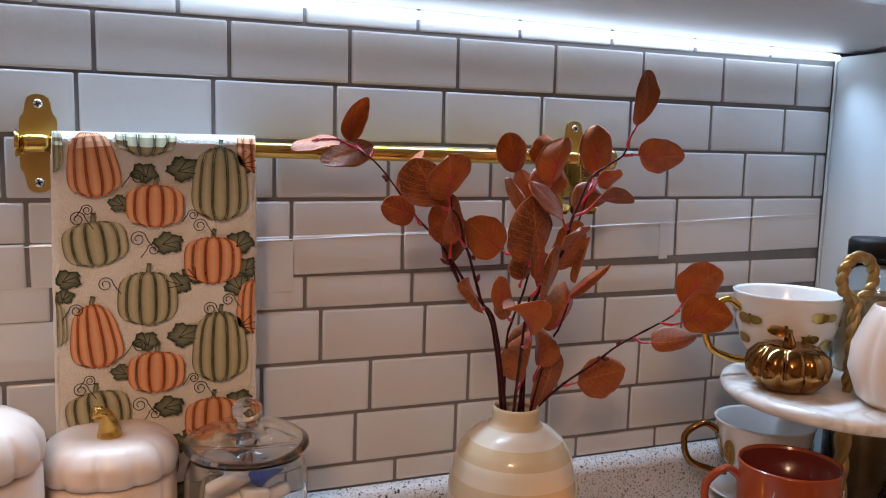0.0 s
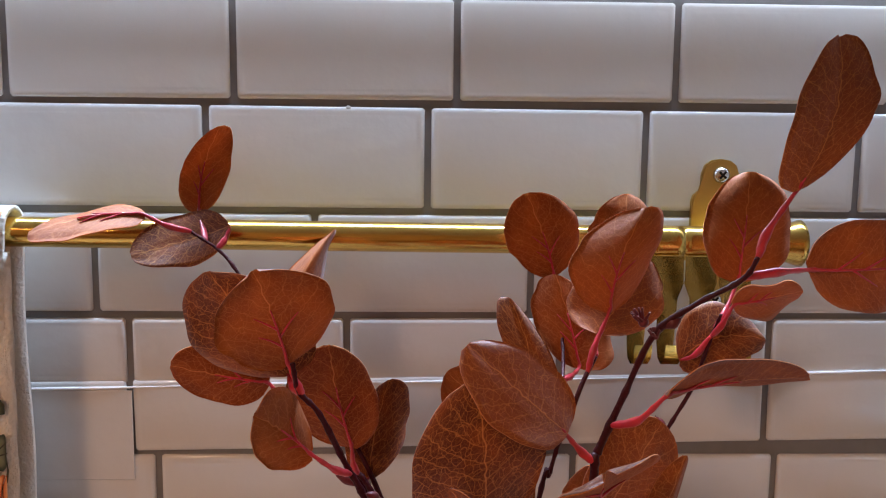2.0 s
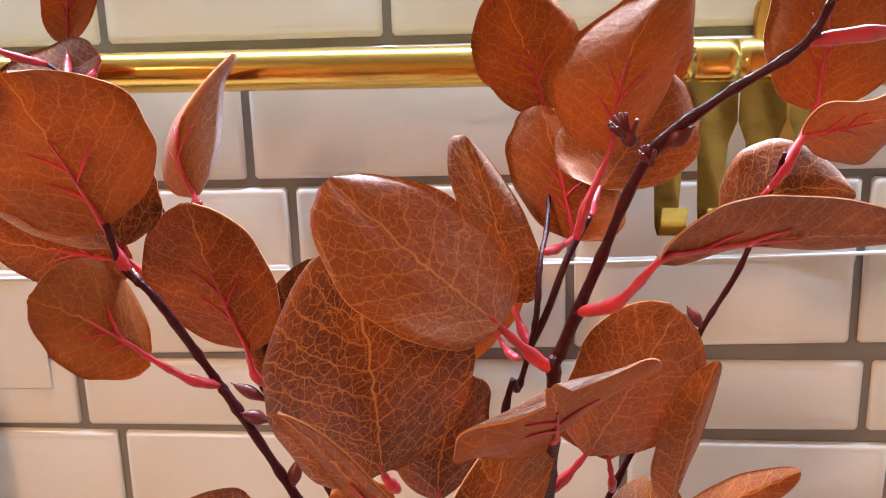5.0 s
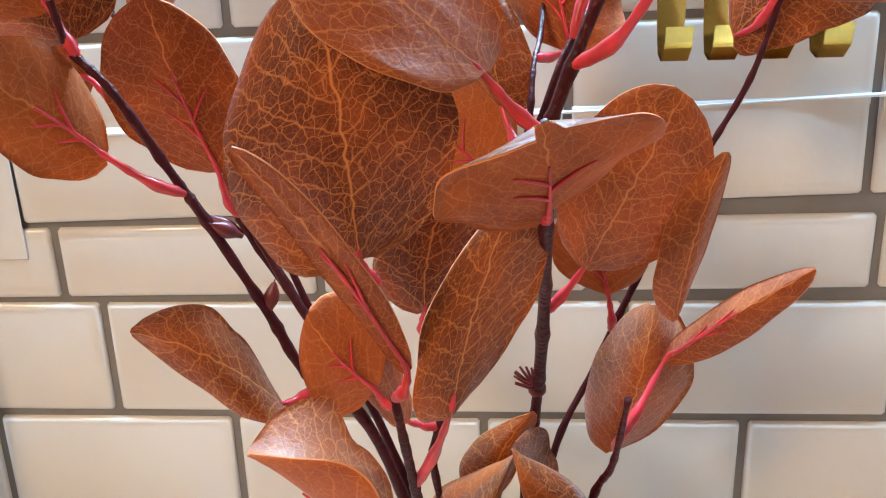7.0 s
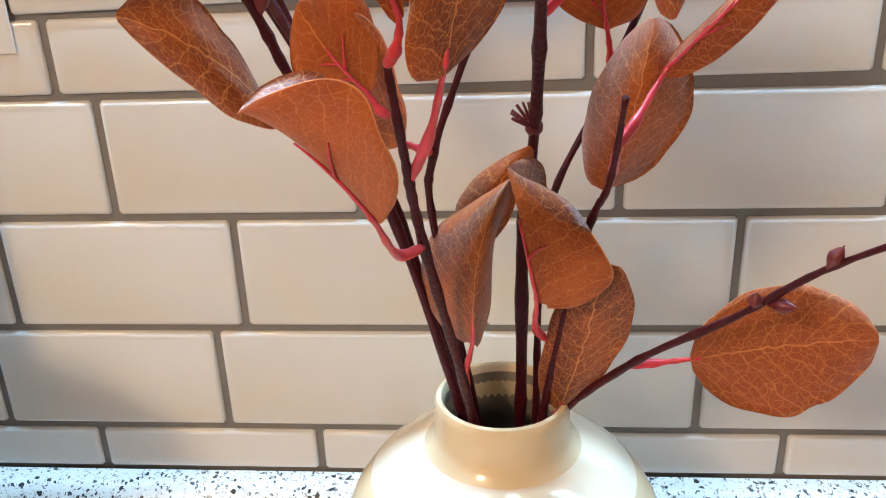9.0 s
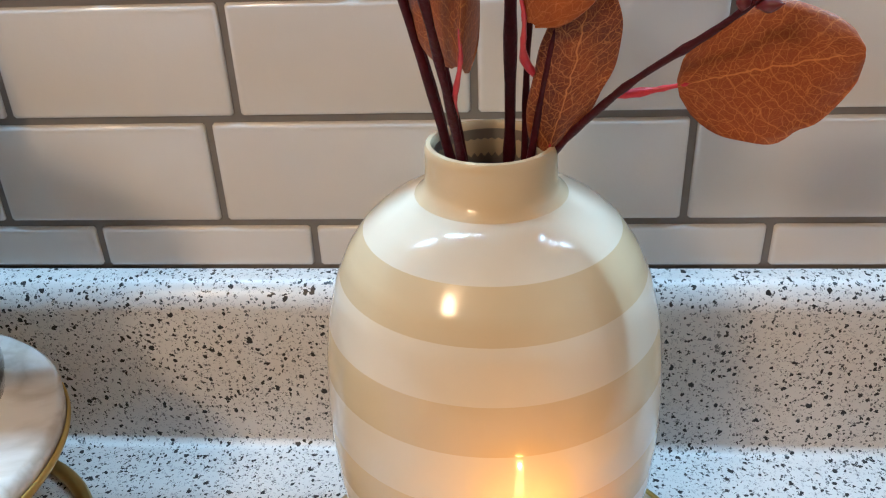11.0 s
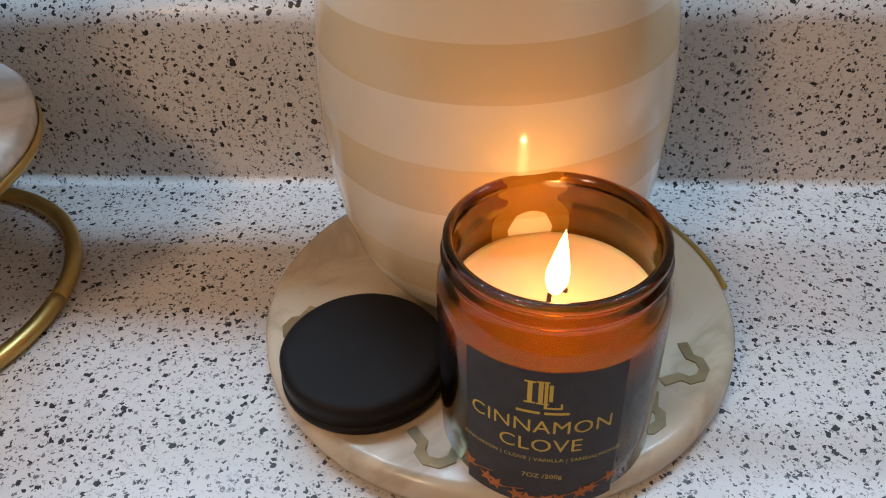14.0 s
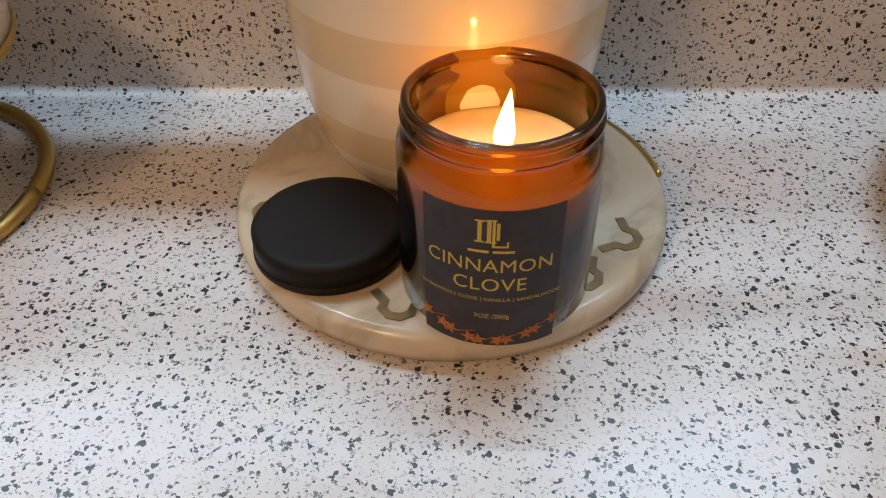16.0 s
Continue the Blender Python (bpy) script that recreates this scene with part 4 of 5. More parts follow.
def decal(body, prof, s, angle, h, size, kind):
    """A gold print that follows the bowl: pumpkin, leaf or maple shape."""
    bm = bmesh.new()
    outer = prof[4:10]

    def on(a, z):
        for (r0, z0), (r1, z1) in zip(outer, outer[1:]):
            if z0 * s <= z <= z1 * s:
                r = r0 + (r1 - r0) * (z / s - z0) / (z1 - z0)
                break
        else:
            r = outer[-1][0]
        r = r * s + 0.0019
        return Vector((r * math.cos(a), r * math.sin(a), z))
    n = 20
    pts = []
    for k in range(n):
        a = 2 * math.pi * k / n
        if kind == "pumpkin":
            q = (1.25 * math.cos(a) * (1 + 0.08 * abs(math.sin(4 * a))), 0.9 * math.sin(a))
        elif kind == "leaf":
            q = (0.55 * math.cos(a) + 0.2 * math.sin(a), 1.25 * math.sin(a))
        else:
            m = 0.55 + 0.6 * (k % 4 == 0) + 0.1 * (k % 2)
            q = (m * math.cos(a), m * math.sin(a))
        pts.append(q)
    r = 0.055 * s
    c = bm.verts.new(on(angle, h))
    inner, ring = [[bm.verts.new(on(angle + q * x * size / r, h + q * z * size)) for x, z in pts] for q in (0.5, 1.0)]
    for i in range(n):
        j = (i + 1) % n
        bm.faces.new((c, inner[i], inner[j]))
        bm.faces.new((inner[i], ring[i], ring[j], inner[j]))
    return part("gold_print", bm, GOLD_PRINT, body)


UP = 0.2332
TEA2 = [(r, z * 1.18) for r, z in TEA]
TEA1 = [(r, z * 1.35) for r, z in TEA]
c1, b1 = cup("teacup", (0.487, -0.120, UP), 0.90, "white teacup printed with gold pumpkins and leaves", -15, CERAMIC, CERAMIC, TEA1, "patterned teacups", True, BRASS)
rng = random.Random(5)
for k in range(52):
    decal(b1, TEA1, 0.90, 2 * math.pi * (k * 0.382) % (2 * math.pi), 0.028 + 0.058 * ((k * 3) % 7) / 7, 0.0050 + 0.0024 * rng.random(), ("pumpkin", "leaf", "pumpkin", "maple")[k % 4])
c2, b2 = cup("teacup", (0.506, -0.082, 0.0785), 0.88, "white teacup with broad gold leaf prints", -25, CERAMIC, CERAMIC, TEA2, "patterned teacups", True, GOLD)
for k in range(14):
    decal(b2, TEA2, 0.88, k * 2 * math.pi / 14, 0.046, 0.0150, "leaf")
MUG = [(0.0, 0.0), (0.036, 0.0), (0.0405, 0.004), (0.0445, 0.02), (0.0465, 0.05), (0.0468, 0.086), (0.0462, 0.0885), (0.0448, 0.0872), (0.0438, 0.05), (0.041, 0.012), (0.0, 0.008)]
c3, b3 = cup("mug", (0.402, -0.223, 0.076), 1.10, "burnt orange mug with white pumpkin outlines", -28, MUG_IN, ORANGE_MUG, MUG, "", True, ORANGE_MUG, (0.25, 0.78))
part("inside", turned([(0.0, 0.0098), (0.044, 0.0148), (0.0486, 0.05), (0.0494, 0.0935), (0.0490, 0.0935), (0.048, 0.05), (0.043, 0.0158), (0.0, 0.0108)], 72), MUG_IN, c3, "dark red glazed inside")
for k in range(8):
    a0, h = k * math.pi / 4 + 0.2 * (k % 2), (0.066 if k % 2 else 0.034)
    pts = []
    for i in range(25):
        a = 2 * math.pi * i / 24
        x, z = 0.0098 * math.cos(a) * (1 + 0.06 * math.cos(6 * a)), 0.0085 * math.sin(a) - 0.0012 * abs(math.cos(1.5 * a))
        th = a0 + x / 0.052
        pts.append((0.0527 * math.cos(th), 0.0527 * math.sin(th), h + z))
    part("outline_print", tube(pts, 0.0006, 4, 1), CERAMIC, b3, "white pumpkin outline")
    th = a0
    part("outline_print", tube([(0.0527 * math.cos(th), 0.0527 * math.sin(th), h + 0.007), (0.0528 * math.cos(th + 0.03), 0.0528 * math.sin(th + 0.03), h + 0.0145)], 0.0006, 4, 2), CERAMIC, b3)
for at, r in (((0.506, -0.082, 0.0362), 0.064), ((0.402, -0.223, 0.0362), 0.05)):
    sc = thing("saucer_stack", at, "white saucers stacked under a cup", "saucers", "saucers under cups")
    for k in range(3):
        o = part("saucer", turned([(0.0, 0.0), (r * 0.55, 0.0), (r * 0.8, 0.004), (r, 0.011), (r * 1.0, 0.0125), (r * 0.8, 0.0065), (r * 0.5, 0.0035), (0.0, 0.0035)], 64), CERAMIC, sc)
        o.matrix_basis = pose(0, 0, 0.013 * k)

gp = thing("gold_pumpkin", (0.4410, -0.172, UP), "small mirror-bronze ceramic pumpkin", "pumpkin ornament")
gp.scale = (0.94, 0.94, 0.92)
part("body", turned([(0.0, 0.004), (0.018, 0.0), (0.034, 0.004), (0.0455, 0.016), (0.0485, 0.029), (0.0455, 0.042), (0.035, 0.052), (0.022, 0.055), (0.010, 0.0515), (0.0, 0.050)], 120, 10, 0.15), GOLD, gp)
part("stalk", tube([(0, 0, 0.050), (0, 0, 0.058), (-0.002, 0, 0.064), (-0.003, -0.001, 0.0715)], (0.0075, 0.0042), 12), GOLD, gp)

pt = thing("white_pitcher", (0.5060, -0.262, UP), "white ribbed ceramic pot holding wooden spoons", "pot")
part("pot", turned([(0.0, 0.0), (0.030, 0.0), (0.044, 0.010), (0.0535, 0.036), (0.0515, 0.062), (0.042, 0.088), (0.034, 0.104), (0.032, 0.106), (0.030, 0.104), (0.038, 0.086), (0.047, 0.06), (0.048, 0.036), (0.0, 0.012)], 96, 8, 0.05), MATT_CERAMIC, pt)
spn = thing("wooden_spoon", (0.5060, -0.262, UP + 0.014), "brown wooden spoon standing in the white pot", "spoon", "wooden spoons")
part("handle", tube([(0.0, 0, 0.0), (-0.012, 0, 0.06), (-0.022, -0.003, 0.098)], 0.004, 8), SPOON, spn)
o = part("bowl", ball(0.019, (0, 0, 0), (1.0, 0.35, 1.35)), SPOON, spn)
o.matrix_basis = pose(-0.027, -0.005, 0.118, 0, -14, 20)
copy_thing(spn, pose(0.513, -0.256, UP + 0.014, 0, 14, 60))

bt = thing("glass_bottle", (0.614, -0.135, 0.0), "clear glass dispenser jar with a black lid", "bottle")
part("body", turned([(0.0, 0.0), (0.043, 0.0), (0.046, 0.004), (0.046, 0.29), (0.040, 0.335), (0.0335, 0.349), (0.0335, 0.372), (0.031, 0.372), (0.031, 0.35), (0.0375, 0.334), (0.0435, 0.29), (0.0435, 0.006), (0.0, 0.005)], 64), GLASS, bt)
part("content", turned([(0.0, 0.0055), (0.0425, 0.0065), (0.0425, 0.29), (0.036, 0.325), (0.0, 0.325)], 48), WOOD, bt, "dark brown filling")
part("cap", turned([(0.0, 0.395), (0.033, 0.394), (0.036, 0.390), (0.036, 0.3725), (0.0, 0.3725)], 48), BLACK, bt, "black screw lid")

wm = thing("lettered_mug", (0.546, -0.300, 0.0362), "white mug lettered in black on the lower tier", "mug")
mb = part("bowl", turned([(r * 1.0, z * 1.1) for r, z in MUG], 72), CERAMIC, wm)
part("handle", tube([(0.044, 0, 0.08), (0.066, 0, 0.082), (0.072, 0, 0.055), (0.062, 0, 0.03), (0.043, 0, 0.022)], 0.0045, 10), CERAMIC, wm)
cu = bpy.data.curves.new("text", "FONT")
cu.body, cu.size, cu.align_x, cu.shear = "hel", 0.022, "CENTER", 0.3
ob = bpy.data.objects.new("text", cu)
bm = bmesh.new()
bm.from_mesh(bpy.data.meshes.new_from_object(ob))
bpy.data.objects.remove(ob)
bmesh.ops.triangulate(bm, faces=bm.faces[:])
for v in bm.verts:
    a = radians(-140) + v.co.x / 0.047
    v.co = Vector((0.0474 * math.cos(a), 0.0474 * math.sin(a), 0.05 + v.co.y))
part("lettering", bm, LINE_PRINT, mb, "black handwritten lettering", smooth=False)


# ---- artificial eucalyptus in the vase ----
stem_lines = {}


def twig(label, r0, r1, points):
    """A plastic stem: knobbly, tapering bar with node rings."""
    ob = thing("eucalyptus_stem", points[0], label, "artificial stem", "eucalyptus stems in the vase")
    o = Vector(points[0])
    local = [Vector(p) - o for p in points]
    wob = random.Random(len(points))
    ph = wob.uniform(0, 6)
    bm = tube(local, lambda t: 0.76 * (r0 + (r1 - r0) * t) * (1 + 0.32 * math.sin(70 * t + ph) ** 10 + 0.08 * math.sin(41 * t + ph)), 9, 9)
    part("stem", bm, STEM, ob)
    stem_lines[ob.name] = smooth_path(points, 9)
    return ob


def side_twig(owner, r0, r1, points):
    o = owner.matrix_world.translation
    part("side_stem", tube([Vector(p) - o for p in points], (r0, r1), 8, 8), STEM, owner)
    stem_lines[owner.name] += smooth_path(points, 9)


def leaf(owner, base, mid, tip, left, right, attach, twist=0.0):
    """A cloth blade on a bowed spine (base, mid, tip); left and right: its two edges at half its length, so that it can be cupped,
    folded or tilted; twist: degrees by which it turns about its spine from base to tip. The printed face is the one up when left is on the left."""
    o = owner.matrix_world.translation
    b, m, t, le, ri = [Vector(p) - o for p in (base, mid, tip, left, right)]
    ax = t - b
    length = (m - b).length + (t - m).length
    va, vb = le - m, ri - m
    width = (va.length + vb.length) / 2
    flat, cup = (vb - va) / 2, (va + vb) / 2
    nrm = flat.cross(ax).normalized()
    axn = ax.normalized()
    bow = m * 2 - (b + t) / 2
    rnd = random.Random(round(b.x * 9e4) + round(t.z * 7e4))
    wave, skew, full = rnd.uniform(0, 6.28), rnd.uniform(-0.05, 0.07), rnd.uniform(0.43, 0.52)
    dent = rnd.uniform(0.15, 0.85)
    NV, NU = 24, 12

    def spine(v):
        return b * (1 - v) ** 2 + bow * 2 * v * (1 - v) + t * v * v

    def point(u, v, off):
        s = math.sin(math.pi * min(1, max(0, v)) ** (0.90 + skew)) ** full
        s *= 1 + 0.030 * math.sin(8 * v + wave + u) + 0.016 * math.sin(21 * v - wave + 2 * u) - 0.05 * math.exp(-((v - dent) / 0.06) ** 2) * (u > 0)
        k = abs(u) ** 1.45
        turn = Matrix.Rotation(radians(twist) * (v - 0.35), 3, axn) if twist else Matrix.Identity(3)
        lift = 0.07 * width * math.sin(5 * v + wave + 2.3 * u) * abs(u) + 0.05 * width * math.sin(11 * v + 2 * wave) * u * u
        rib = -0.0007 * math.exp(-(u / 0.10) ** 2) * math.sin(math.pi * min(1, max(0, v)))
        return spine(v) + turn @ (flat * (u * s) + cup * (k * s) + nrm * lift) + nrm * (off + rib)
    bm = bmesh.new()
    uv = bm.loops.layers.uv.new("UVMap")
    for layer, off in ((0, 0.00022), (1, -0.00022)):
        grid = []
        for j in range(NV + 1):
            v = 0.004 + 0.992 * j / NV
            grid.append([bm.verts.new(point(-1 + 2 * i / NU, v, off)) for i in range(NU + 1)])
        for j in range(NV):
            for i in range(NU):
                q = ((j, i), (j, i + 1), (j + 1, i + 1), (j + 1, i))
                vs = [grid[a][c] for a, c in q]
                f = bm.faces.new(vs if layer == 0 else vs[::-1])
                f.material_index, f.smooth = layer, True
                for l, (a, c) in zip(f.loops, q if layer == 0 else q[::-1]):
                    l[uv].uv = ((-1 + 2 * c / NU) * width, a / NV * length)
        if layer == 0:
            first = grid
        else:
            for i in (0, NU):
                for j in range(NV):
                    f = bm.faces.new((first[j][i], first[j + 1][i], grid[j + 1][i], grid[j][i]))
                    f.material_index = 1
    blade = part("leaf", bm, [LEAF_TOP, LEAF_UNDER], owner)
    # moulded crimson stalk that runs on as the midrib on the underside
    pts = []
    if attach:
        a = min(stem_lines[owner.name], key=lambda p: (p - Vector(attach)).length)
        a = (a if (a - Vector(attach)).length < 0.016 else Vector(attach)) - o
        sag = (b - a).length
        pts = [a, a.lerp(b, 0.5) - nrm * 0.08 * sag + flat.normalized() * rnd.uniform(-0.10, 0.10) * sag + Vector((0, 0, -0.06 * sag))]
    pts += [point(0, v, -0.0006) for v in (0.02, 0.14, 0.3, 0.46, 0.58)]
    bm = tube(pts, lambda q: 0.00026 + 0.00068 * (1 - q) + 0.0007 * math.exp(-((q - 0.12) / 0.08) ** 2) + 0.0003 * math.sin(31 * q) ** 4 * (q < 0.4) if attach else 0.0007 * (1 - q) + 0.0002, 8, 6)
    for v, s in ((0.2, 0.34), (0.3, -0.4), (0.38, 0.3)):
        tube([point(0, v, -0.0006), point(s * 0.55, v + 0.10, -0.0006), point(s, v + 0.17, -0.0005)], (0.00055, 0.00018), 5, 3, bm)
    part("midrib", bm, PINK, blade, "crimson moulded stalk and midrib")
    return blade


def bud(owner, at, to, r=0.0017):
    """A small pointed bud on a short stub."""
    o = owner.matrix_world.translation
    a, b = Vector(at) - o, Vector(to) - o
    part("bud", tube([a, a.lerp(b, 0.35), a.lerp(b, 0.7), b], lambda q: r * (0.45 + 1.1 * math.sin(math.pi * min(1, q * 1.05)) ** 2 * (1 - 0.4 * q)) * (1 if q < 0.9 else 0.3), 8, 4), BUD, owner)


def tuft(owner, at, size=0.0048, count=12):
    """A tuft of short maroon needles round a node."""
    o = owner.matrix_world.translation
    rnd = random.Random(count)
    bm = ball(size * 0.42, Vector(at) - o, seg=10)
    for k in range(count):
        d = Vector((rnd.uniform(-1, 0.35), rnd.uniform(-1, 0.3), rnd.uniform(0.25, 1))).normalized()
        p = Vector(at) - o
        tube([p, p + d * size * 0.6, p + d * size * 1.15 + Vector((0, 0, 0.0006))], (0.00075, 0.0004), 6, 2, bm)
    part("tuft", bm, BUD, owner)


stem_e = twig("tall dark maroon eucalyptus stem with rust-brown cloth leaves", 0.0029, 0.001, [(0.1445, -0.0805, 0.1400), (0.1505, -0.0945, 0.2050), (0.1513, -0.0980, 0.2789), (0.1548, -0.0980, 0.3138), (0.1553, -0.1250, 0.3530), (0.1536, -0.1650, 0.3922), (0.1530, -0.1720, 0.4115), (0.1542, -0.1700, 0.4137), (0.1619, -0.1720, 0.4346), (0.1713, -0.1750, 0.4589), (0.1831, -0.1810, 0.4709), (0.1965, -0.1870, 0.4808), (0.2002, -0.1900, 0.4889)])
stem_d = twig("leaning eucalyptus stem with broad rust-orange cloth leaves", 0.0024, 0.0012, [(0.1345, -0.1005, 0.1400), (0.1310, -0.1035, 0.2050), (0.1058, -0.1200, 0.3088), (0.0871, -0.1270, 0.3352), (0.0785, -0.1300, 0.3554), (0.0664, -0.1370, 0.3841), (0.0597, -0.1390, 0.3970), (0.0506, -0.1470, 0.4193), (0.0428, -0.1480, 0.4287), (0.0406, -0.1500, 0.4401)])
stem_c = twig("thin eucalyptus stem reaching the brass rail with mauve-brown leaves", 0.0022, 0.0009, [(0.1295, -0.0955, 0.1400), (0.1295, -0.0965, 0.2050), (0.1056, -0.1120, 0.3100), (0.0812, -0.1050, 0.3471), (0.0664, -0.1000, 0.3720), (0.0635, -0.0980, 0.3715), (0.0826, -0.0950, 0.3374), (0.0612, -0.0880, 0.3843), (0.0338, -0.0810, 0.4149), (0.0094, -0.0680, 0.4512), (-0.0055, -0.0600, 0.4694), (-0.0217, -0.0580, 0.4803)])
stem_g = twig("short front eucalyptus stem with large veined brown leaves", 0.0022, 0.0013, [(0.1395, -0.1105, 0.1400), (0.1355, -0.1105, 0.2050), (0.1228, -0.1450, 0.2940), (0.1200, -0.1550, 0.3213), (0.1185, -0.1630, 0.3415), (0.1180, -0.1645, 0.3470)])
stem_b = twig("forked eucalyptus stem with round orange-brown leaves", 0.0018, 0.0009, [(0.1445, -0.0905, 0.1400), (0.1345, -0.0925, 0.2050), (0.1228, -0.1130, 0.2886), (0.1243, -0.1200, 0.3145), (0.1359, -0.1220, 0.3481), (0.1438, -0.1220, 0.3853), (0.1462, -0.1180, 0.3836), (0.1511, -0.1150, 0.4025), (0.1529, -0.1050, 0.4192), (0.1558, -0.0900, 0.4293), (0.1582, -0.0600, 0.4524)])
side_twig(stem_b, 0.0012, 0.001, [(0.1495, -0.1160, 0.3956), (0.1546, -0.1130, 0.4055), (0.1604, -0.1100, 0.4209), (0.1674, -0.1050, 0.4331)])
stem_f = twig("slender eucalyptus stem in front of the brass hooks", 0.0018, 0.001, [(0.1565, -0.0905, 0.1400), (0.1565, -0.0925, 0.2050), (0.1594, -0.0900, 0.2801), (0.1746, -0.0840, 0.3174), (0.1913, -0.0830, 0.3565), (0.2080, -0.0830, 0.3910), (0.2184, -0.0850, 0.4128), (0.2243, -0.0880, 0.4357), (0.2264, -0.0950, 0.4508)])
stem_f2 = twig("short eucalyptus stem with two curled brown leaves", 0.0021, 0.0011, [(0.1585, -0.1025, 0.1400), (0.1575, -0.1045, 0.2050), (0.1699, -0.1180, 0.2846), (0.1756, -0.1260, 0.3059), (0.1774, -0.1380, 0.3333)])
stem_h = twig("long side eucalyptus stem reaching towards the teacup", 0.0021, 0.0009, [(0.1545, -0.1040, 0.1700), (0.1610, -0.1005, 0.2050), (0.1851, -0.1180, 0.2410), (0.2126, -0.1350, 0.2672), (0.2333, -0.1490, 0.2896), (0.2617, -0.1830, 0.3207), (0.2759, -0.1880, 0.3312)])
leaf(stem_e, (0.1409, -0.1800, 0.4240), (0.1243, -0.1840, 0.4394), (0.1048, -0.1800, 0.4557), (0.1145, -0.1960, 0.4307), (0.1355, -0.1700, 0.4453), (0.1520, -0.1710, 0.4104))
leaf(stem_e, (0.2133, -0.1860, 0.5107), (0.2305, -0.1750, 0.5374), (0.2352, -0.1640, 0.5652), (0.2130, -0.1820, 0.5350), (0.2467, -0.1720, 0.5443), (0.2050, -0.1860, 0.4920))
leaf(stem_e, (0.2240, -0.1760, 0.4831), (0.2572, -0.1650, 0.4825), (0.2994, -0.1500, 0.4846), (0.2612, -0.1620, 0.4662), (0.2601, -0.1600, 0.5011), (0.2001, -0.1840, 0.4820))
leaf(stem_e, (0.1716, -0.1880, 0.4408), (0.1998, -0.1720, 0.4418), (0.2425, -0.1480, 0.4365), (0.2058, -0.1600, 0.4358), (0.1965, -0.1840, 0.4522), (0.1585, -0.1710, 0.4226))
leaf(stem_e, (0.1660, -0.1280, 0.3672), (0.1771, -0.1360, 0.3924), (0.1872, -0.1400, 0.4153), (0.1620, -0.1340, 0.4018), (0.1951, -0.1280, 0.3805), (0.1581, -0.1220, 0.3562))
leaf(stem_e, (0.1532, -0.1720, 0.3941), (0.1524, -0.1840, 0.4059), (0.1509, -0.1960, 0.4163), (0.1770, -0.1680, 0.4111), (0.1324, -0.1960, 0.4008), (0.1540, -0.1700, 0.3883))
leaf(stem_d, (0.0385, -0.1460, 0.4383), (0.0347, -0.1580, 0.4599), (0.0293, -0.1680, 0.4782), (0.0563, -0.1560, 0.4685), (0.0137, -0.1580, 0.4506), (0.0425, -0.1460, 0.4257))
leaf(stem_d, (0.0368, -0.1340, 0.4308), (0.0223, -0.1380, 0.4518), (0.0073, -0.1420, 0.4739), (-0.0021, -0.1300, 0.4426), (0.0427, -0.1340, 0.4573), (0.0421, -0.1400, 0.4274))
leaf(stem_c, (0.0237, -0.1020, 0.4185), (0.0049, -0.1100, 0.4240), (-0.0150, -0.1180, 0.4301), (0.0061, -0.1120, 0.4380), (0.0018, -0.1060, 0.4103), (0.0312, -0.1000, 0.4091))
leaf(stem_d, (0.0478, -0.1480, 0.4031), (0.0381, -0.1560, 0.4151), (0.0299, -0.1700, 0.4263), (0.0399, -0.1500, 0.4296), (0.0320, -0.1580, 0.4028), (0.0605, -0.1380, 0.3909))
leaf(stem_c, (0.0604, -0.1060, 0.3905), (0.0548, -0.1160, 0.4179), (0.0517, -0.1240, 0.4414), (0.0710, -0.1100, 0.4167), (0.0320, -0.1120, 0.4133), (0.0624, -0.1020, 0.3829))
leaf(stem_c, (0.0353, -0.0740, 0.4347), (0.0345, -0.0800, 0.4588), (0.0466, -0.0620, 0.4821), (0.0428, -0.0640, 0.4647), (0.0193, -0.0600, 0.4510), (0.0406, -0.0850, 0.4340))
leaf(stem_c, (0.0671, -0.0860, 0.3673), (0.0697, -0.0800, 0.3908), (0.0760, -0.0780, 0.4137), (0.0574, -0.0920, 0.3920), (0.0858, -0.0900, 0.3993), (0.0626, -0.0980, 0.3735))
leaf(stem_c, (-0.0221, -0.0400, 0.4879), (-0.0207, -0.0360, 0.5103), (-0.0101, -0.0440, 0.5318), (-0.0062, -0.0400, 0.5134), (-0.0320, -0.0380, 0.5085), (-0.0143, -0.0580, 0.4749))
leaf(stem_c, (-0.0037, -0.0540, 0.4830), (-0.0280, -0.0480, 0.4746), (-0.0551, -0.0460, 0.4666), (-0.0248, -0.0560, 0.4629), (-0.0347, -0.0400, 0.4872), (-0.0112, -0.0580, 0.4707))
leaf(stem_c, (-0.0414, -0.0640, 0.4882), (-0.0664, -0.0700, 0.4867), (-0.0911, -0.0760, 0.4792), (-0.0683, -0.0600, 0.4908), (-0.0656, -0.0820, 0.4790), (-0.0215, -0.0600, 0.4808))
leaf(stem_b, (0.1404, -0.0560, 0.3779), (0.1234, -0.0500, 0.3922), (0.1044, -0.0440, 0.4085), (0.1415, -0.0500, 0.4083), (0.1107, -0.0520, 0.3725), (0.1475, -0.0700, 0.3744))
leaf(stem_g, (0.1129, -0.1720, 0.3838), (0.1124, -0.1800, 0.4147), (0.1079, -0.1780, 0.4435), (0.0869, -0.1760, 0.4033), (0.1339, -0.1700, 0.4179), (0.1158, -0.1660, 0.3763))
leaf(stem_g, (0.1229, -0.1720, 0.3578), (0.1117, -0.1900, 0.3898), (0.0986, -0.2060, 0.4150), (0.1152, -0.1940, 0.3940), (0.1079, -0.1870, 0.3858), (0.1160, -0.1650, 0.3483))
